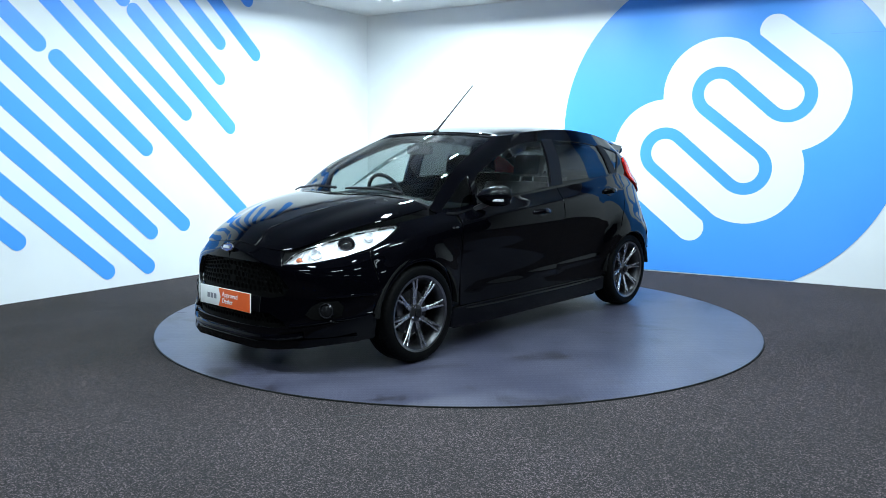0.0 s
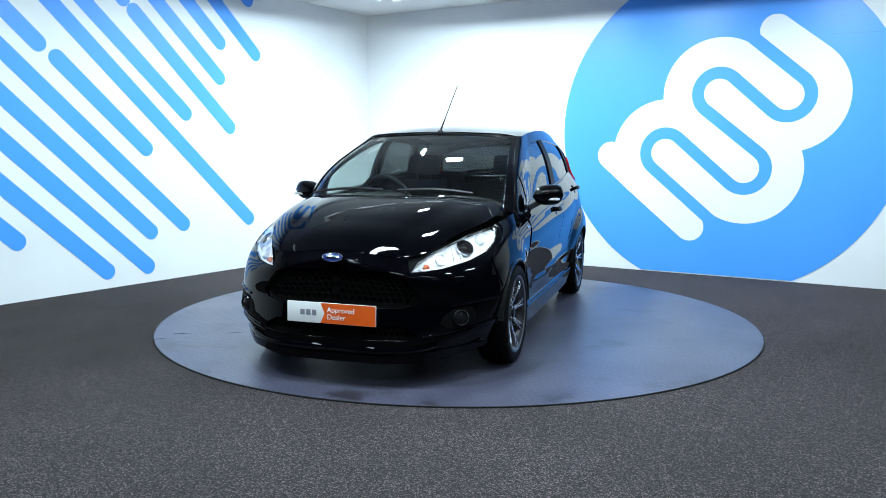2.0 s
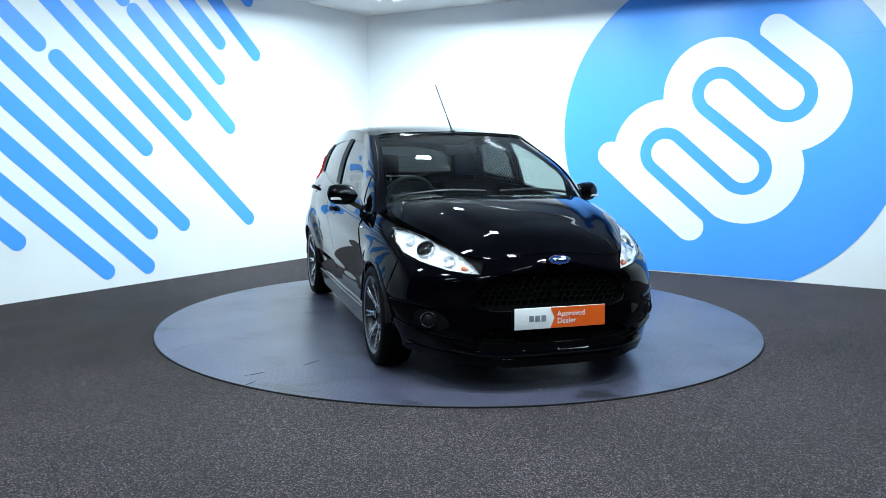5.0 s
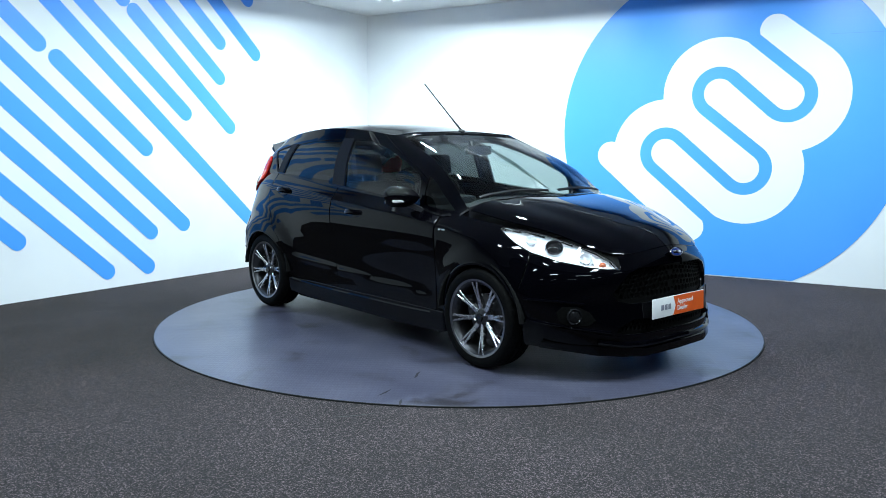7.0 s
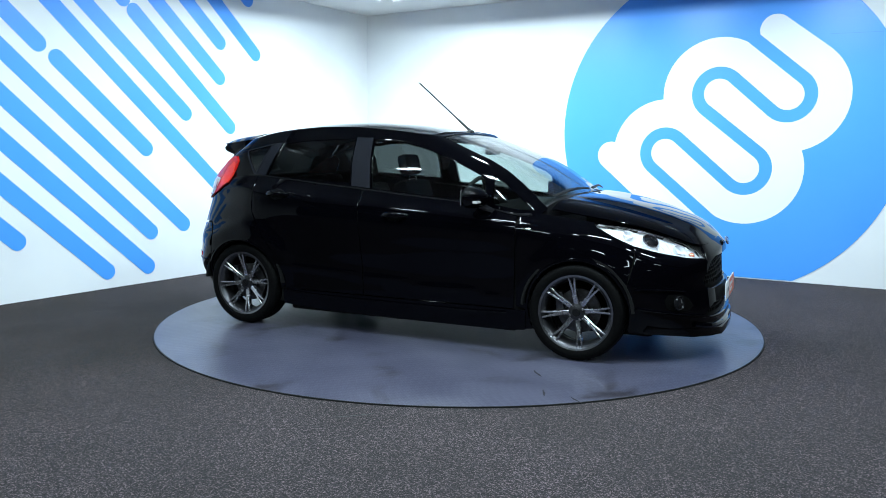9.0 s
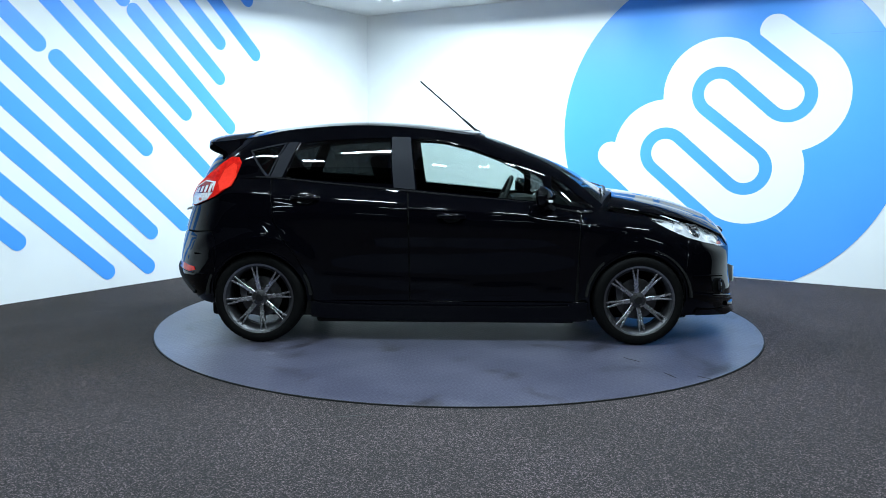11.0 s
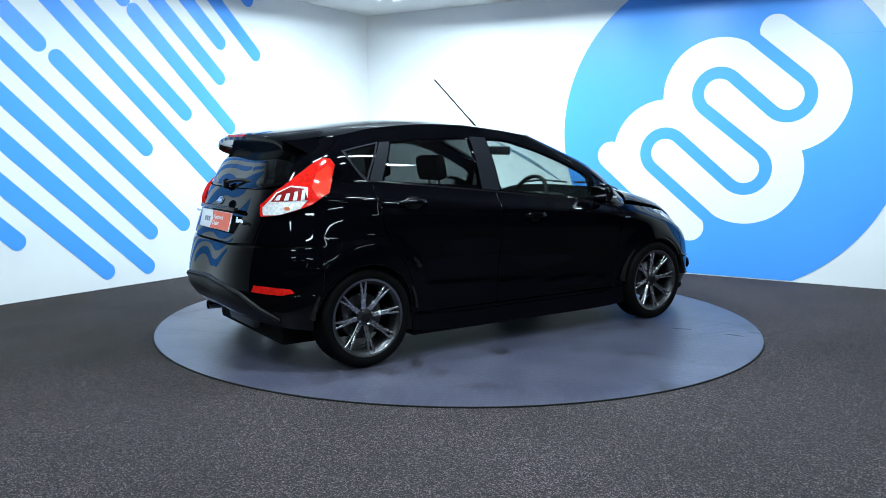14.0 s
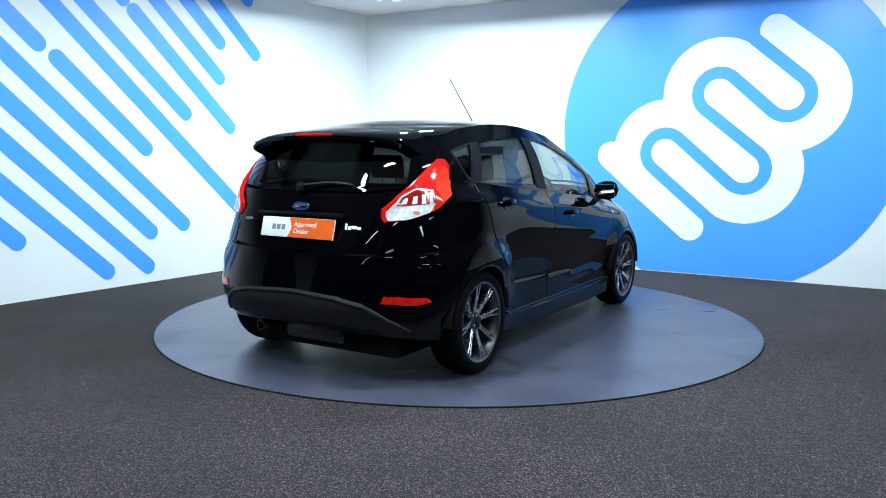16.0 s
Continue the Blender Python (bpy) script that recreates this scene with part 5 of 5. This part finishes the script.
def dealer_plate(m, label):
    """Show plate in plate space: x to the reader's right, y up, z to the reader."""
    p = part("show_plate", box(bmesh.new(), (0, 0, 0), (0.522, 0.112, 0.008), 0.003), PLATE_WHITE, car, label, True)
    p.matrix_local = m
    bm = bmesh.new()
    vs = [bm.verts.new((x, y, z)) for z in (0.0045, 0.0055) for x, y in ((-.060, -.054), (.259, -.054), (.259, .054), (-.060, .054), (-.036, 0))]
    bm.faces.new(vs[5:])
    bm.faces.new(vs[4::-1])
    for k in range(5):
        bm.faces.new((vs[k], vs[(k + 1) % 5], vs[5 + (k + 1) % 5], vs[5 + k]))
    part("orange_field", bm, ORANGE, p, "orange printed field")
    part("lettering", text_mesh("lettering", "Approved\nDealer", 0.040, PLATE_WHITE), None, p, "white printed lettering").matrix_local = pose(-0.022, 0.006, 0.0062)
    for k, wd in ((-.168, .026), (-.133, .026), (-.098, .026)):
        bar("print_mark", (k, 0, 0.0048), (wd, 0.030, 0.0012), GREY_PRINT, p)


def facing(x, y, z, nx, tilt):
    """A frame looking along +x (nx = 1) or -x, tipped back by tilt degrees."""
    return pose(x, y, z, 90 - tilt, 0, 90 if nx > 0 else -90)


dealer_plate(facing(2.045, 0, 0.396, 1, 2), "white and orange dealer show plate on bumper")
dealer_plate(facing(-1.845, 0, 0.838, -1, 14), "white and orange dealer show plate on tailgate")
for m, sc in ((facing(2.012, 0, 0.694, 1, 24), 1.0), (facing(-1.806, 0, 0.955, -1, 16), 1.0)):
    ov = part("oval_badge", ready("oval_badge", lathe([(.0005, .000), (.062, .0), (.062, .007), (.057, .010), (.054, .007)], 40), CHROME), None, car, "chrome rimmed blue oval badge")
    ov.matrix_local = m @ Matrix.Diagonal((1, 0.42, 1, 1)) @ flat
    part("badge_field", ready("badge_field", lathe([(.055, .006), (.03, .0085), (.0005, .009)], 40), BADGE_BLUE), None, ov)
    part("badge_mark", ready("badge_mark", box(bmesh.new(), (0, 0.0095, 0), (0.074, 0.002, 0.040), 0.0008), CHROME), None, ov)
script = part("model_badge", box(box(box(box(bmesh.new(), (-.045, .004, 0), (.014, .034, .004), .001), (-.02, -.002, 0), (.022, .020, .004), .001), (.010, .002, 0), (.030, .018, .004), .001), (.042, -.002, 0), (.024, .016, .004), .001), REFLECTOR, car, "silver model badge on tailgate")
script.matrix_local = facing(-1.828, -0.375, 0.855, -1, 14) @ pose(0, 0, 0.004)
bar("trim_badge", (0, 0, 0), (0.055, 0.014, 0.004), CHROME, car, "small chrome badge on tailgate").matrix_local = facing(-1.826, 0.38, 0.875, -1, 14)
part("tailgate_grip", box(bmesh.new(), (-1.822, 0, 0.915), (0.03, 0.60, 0.022), 0.008), GLOSS_TRIM, car, "black tailgate grip strip", True)


# ---- interior ----
def cushion(centre, size, bevel, m=None):
    bm = box(bmesh.new(), centre, size, bevel, m)
    return bm


part("dashboard", box(box(bmesh.new(), (0.68, 0, 0.785), (0.50, 1.32, 0.25), 0.06), (0.50, -0.37, 0.90), (0.16, 0.36, 0.13), 0.04), DASH, car, "dark grey dashboard", True)
for side in (1, -1):
    seat = part("front_seat", cushion((0, 0, 0), (0.50, 0.48, 0.18), 0.05), FABRIC, car, "black fabric front seat", True)
    seat.matrix_local = pose(-0.02, side * 0.36, 0.46)
    part("seat_back", cushion((-0.30, 0, 0.36), (0.14, 0.47, 0.60), 0.06, pose(0, 0, 0, 0, -14, 0)), FABRIC, seat, "", True)
    part("headrest", cushion((-0.315, 0, 0.775), (0.09, 0.26, 0.17), 0.04, pose(0, 0, 0, 0, -12, 0)), FABRIC, seat, "", True)
    for yy in (-.06, .06):
        part("headrest_post", cushion((-0.31, yy, 0.67), (0.012, 0.012, 0.08), 0.003, pose(0, 0, 0, 0, -12, 0)), CHROME, seat)
    bar("door_card", (-0.15, side * 0.755, 0.66), (1.70, 0.04, 0.40), DASH, car, bevel=0.015)
bench = part("rear_bench", cushion((0, 0, 0), (0.45, 1.24, 0.20), 0.06), FABRIC, car, "black fabric rear bench", True)
bench.matrix_local = pose(-0.80, 0, 0.50)
part("seat_back", cushion((-0.24, 0, 0.30), (0.14, 1.22, 0.55), 0.05, pose(0, 0, 0, 0, -16, 0)), FABRIC, bench, "", True)
for yy in (-.36, 0.36):
    part("headrest", cushion((-0.27, yy, 0.60), (0.08, 0.25, 0.12), 0.035, pose(0, 0, 0, 0, -16, 0)), FABRIC, bench, "", True)
part("parcel_shelf", cushion((-1.36, 0, 0.93), (0.46, 1.02, 0.03), 0.01), TRIM, car)
wheel_rim = bmesh.new()
for i in range(40):
    for j in range(10):
        a, b = i * math.tau / 40, j * math.tau / 10
        wheel_rim.verts.new(((0.182 + 0.015 * math.cos(b)) * math.cos(a), (0.182 + 0.015 * math.cos(b)) * math.sin(a), 0.015 * math.sin(b)))
wheel_rim.verts.ensure_lookup_table()
for i in range(40):
    for j in range(10):
        wheel_rim.faces.new([wheel_rim.verts[q] for q in (i * 10 + j, (i + 1) % 40 * 10 + j, (i + 1) % 40 * 10 + (j + 1) % 10, i * 10 + (j + 1) % 10)])
sw = part("steering_wheel", wheel_rim, DASH, car, "black three-spoke steering wheel", True)
sw.matrix_local = pose(0.36, -0.37, 0.915, 0, -66, 0)
part("steering_boss", box(bmesh.new(), (0, 0, -0.01), (0.13, 0.15, 0.05), 0.02), DASH, sw, "", True)
for a in (90, -90, 180):
    part("wheel_spoke", box(bmesh.new(), (0.12, 0, -0.005), (0.12, 0.035, 0.015), 0.004, pose(0, 0, 0, 0, 0, a)), GUNMETAL, sw, "", True)
part("rear_view_mirror", cushion((0.38, 0, 1.270), (0.035, 0.24, 0.065), 0.015), DASH, car, "black interior mirror", True)
panel("roof_lining", ROOF, [(i / 20 * .96 + .02, 0.0) for i in range(21)] + [(.98, i / 6 * .95) for i in range(1, 7)] + [(.98 - i / 20 * .96, .95) for i in range(1, 21)] + [(.02, .95 - i / 6 * .95) for i in range(1, 6)], DASH, car, side=0, lift=-0.035, rim=0.01, grid=(0.06, 0.1))


def motions():
    """The turntable turns steadily and carries the car round."""
    start, speed = -130.91, 11.9087
    times = [0.5 * i for i in range(33)]
    walk(table, [(t, pose(0, 0, 0, 0, 0, start + speed * t)) for t in times])
    walk(car, [(t, pose(0, 0, 0, 0, 0, start + speed * t) @ pose(-0.0595, -0.0935, 0)) for t in times])


motions()
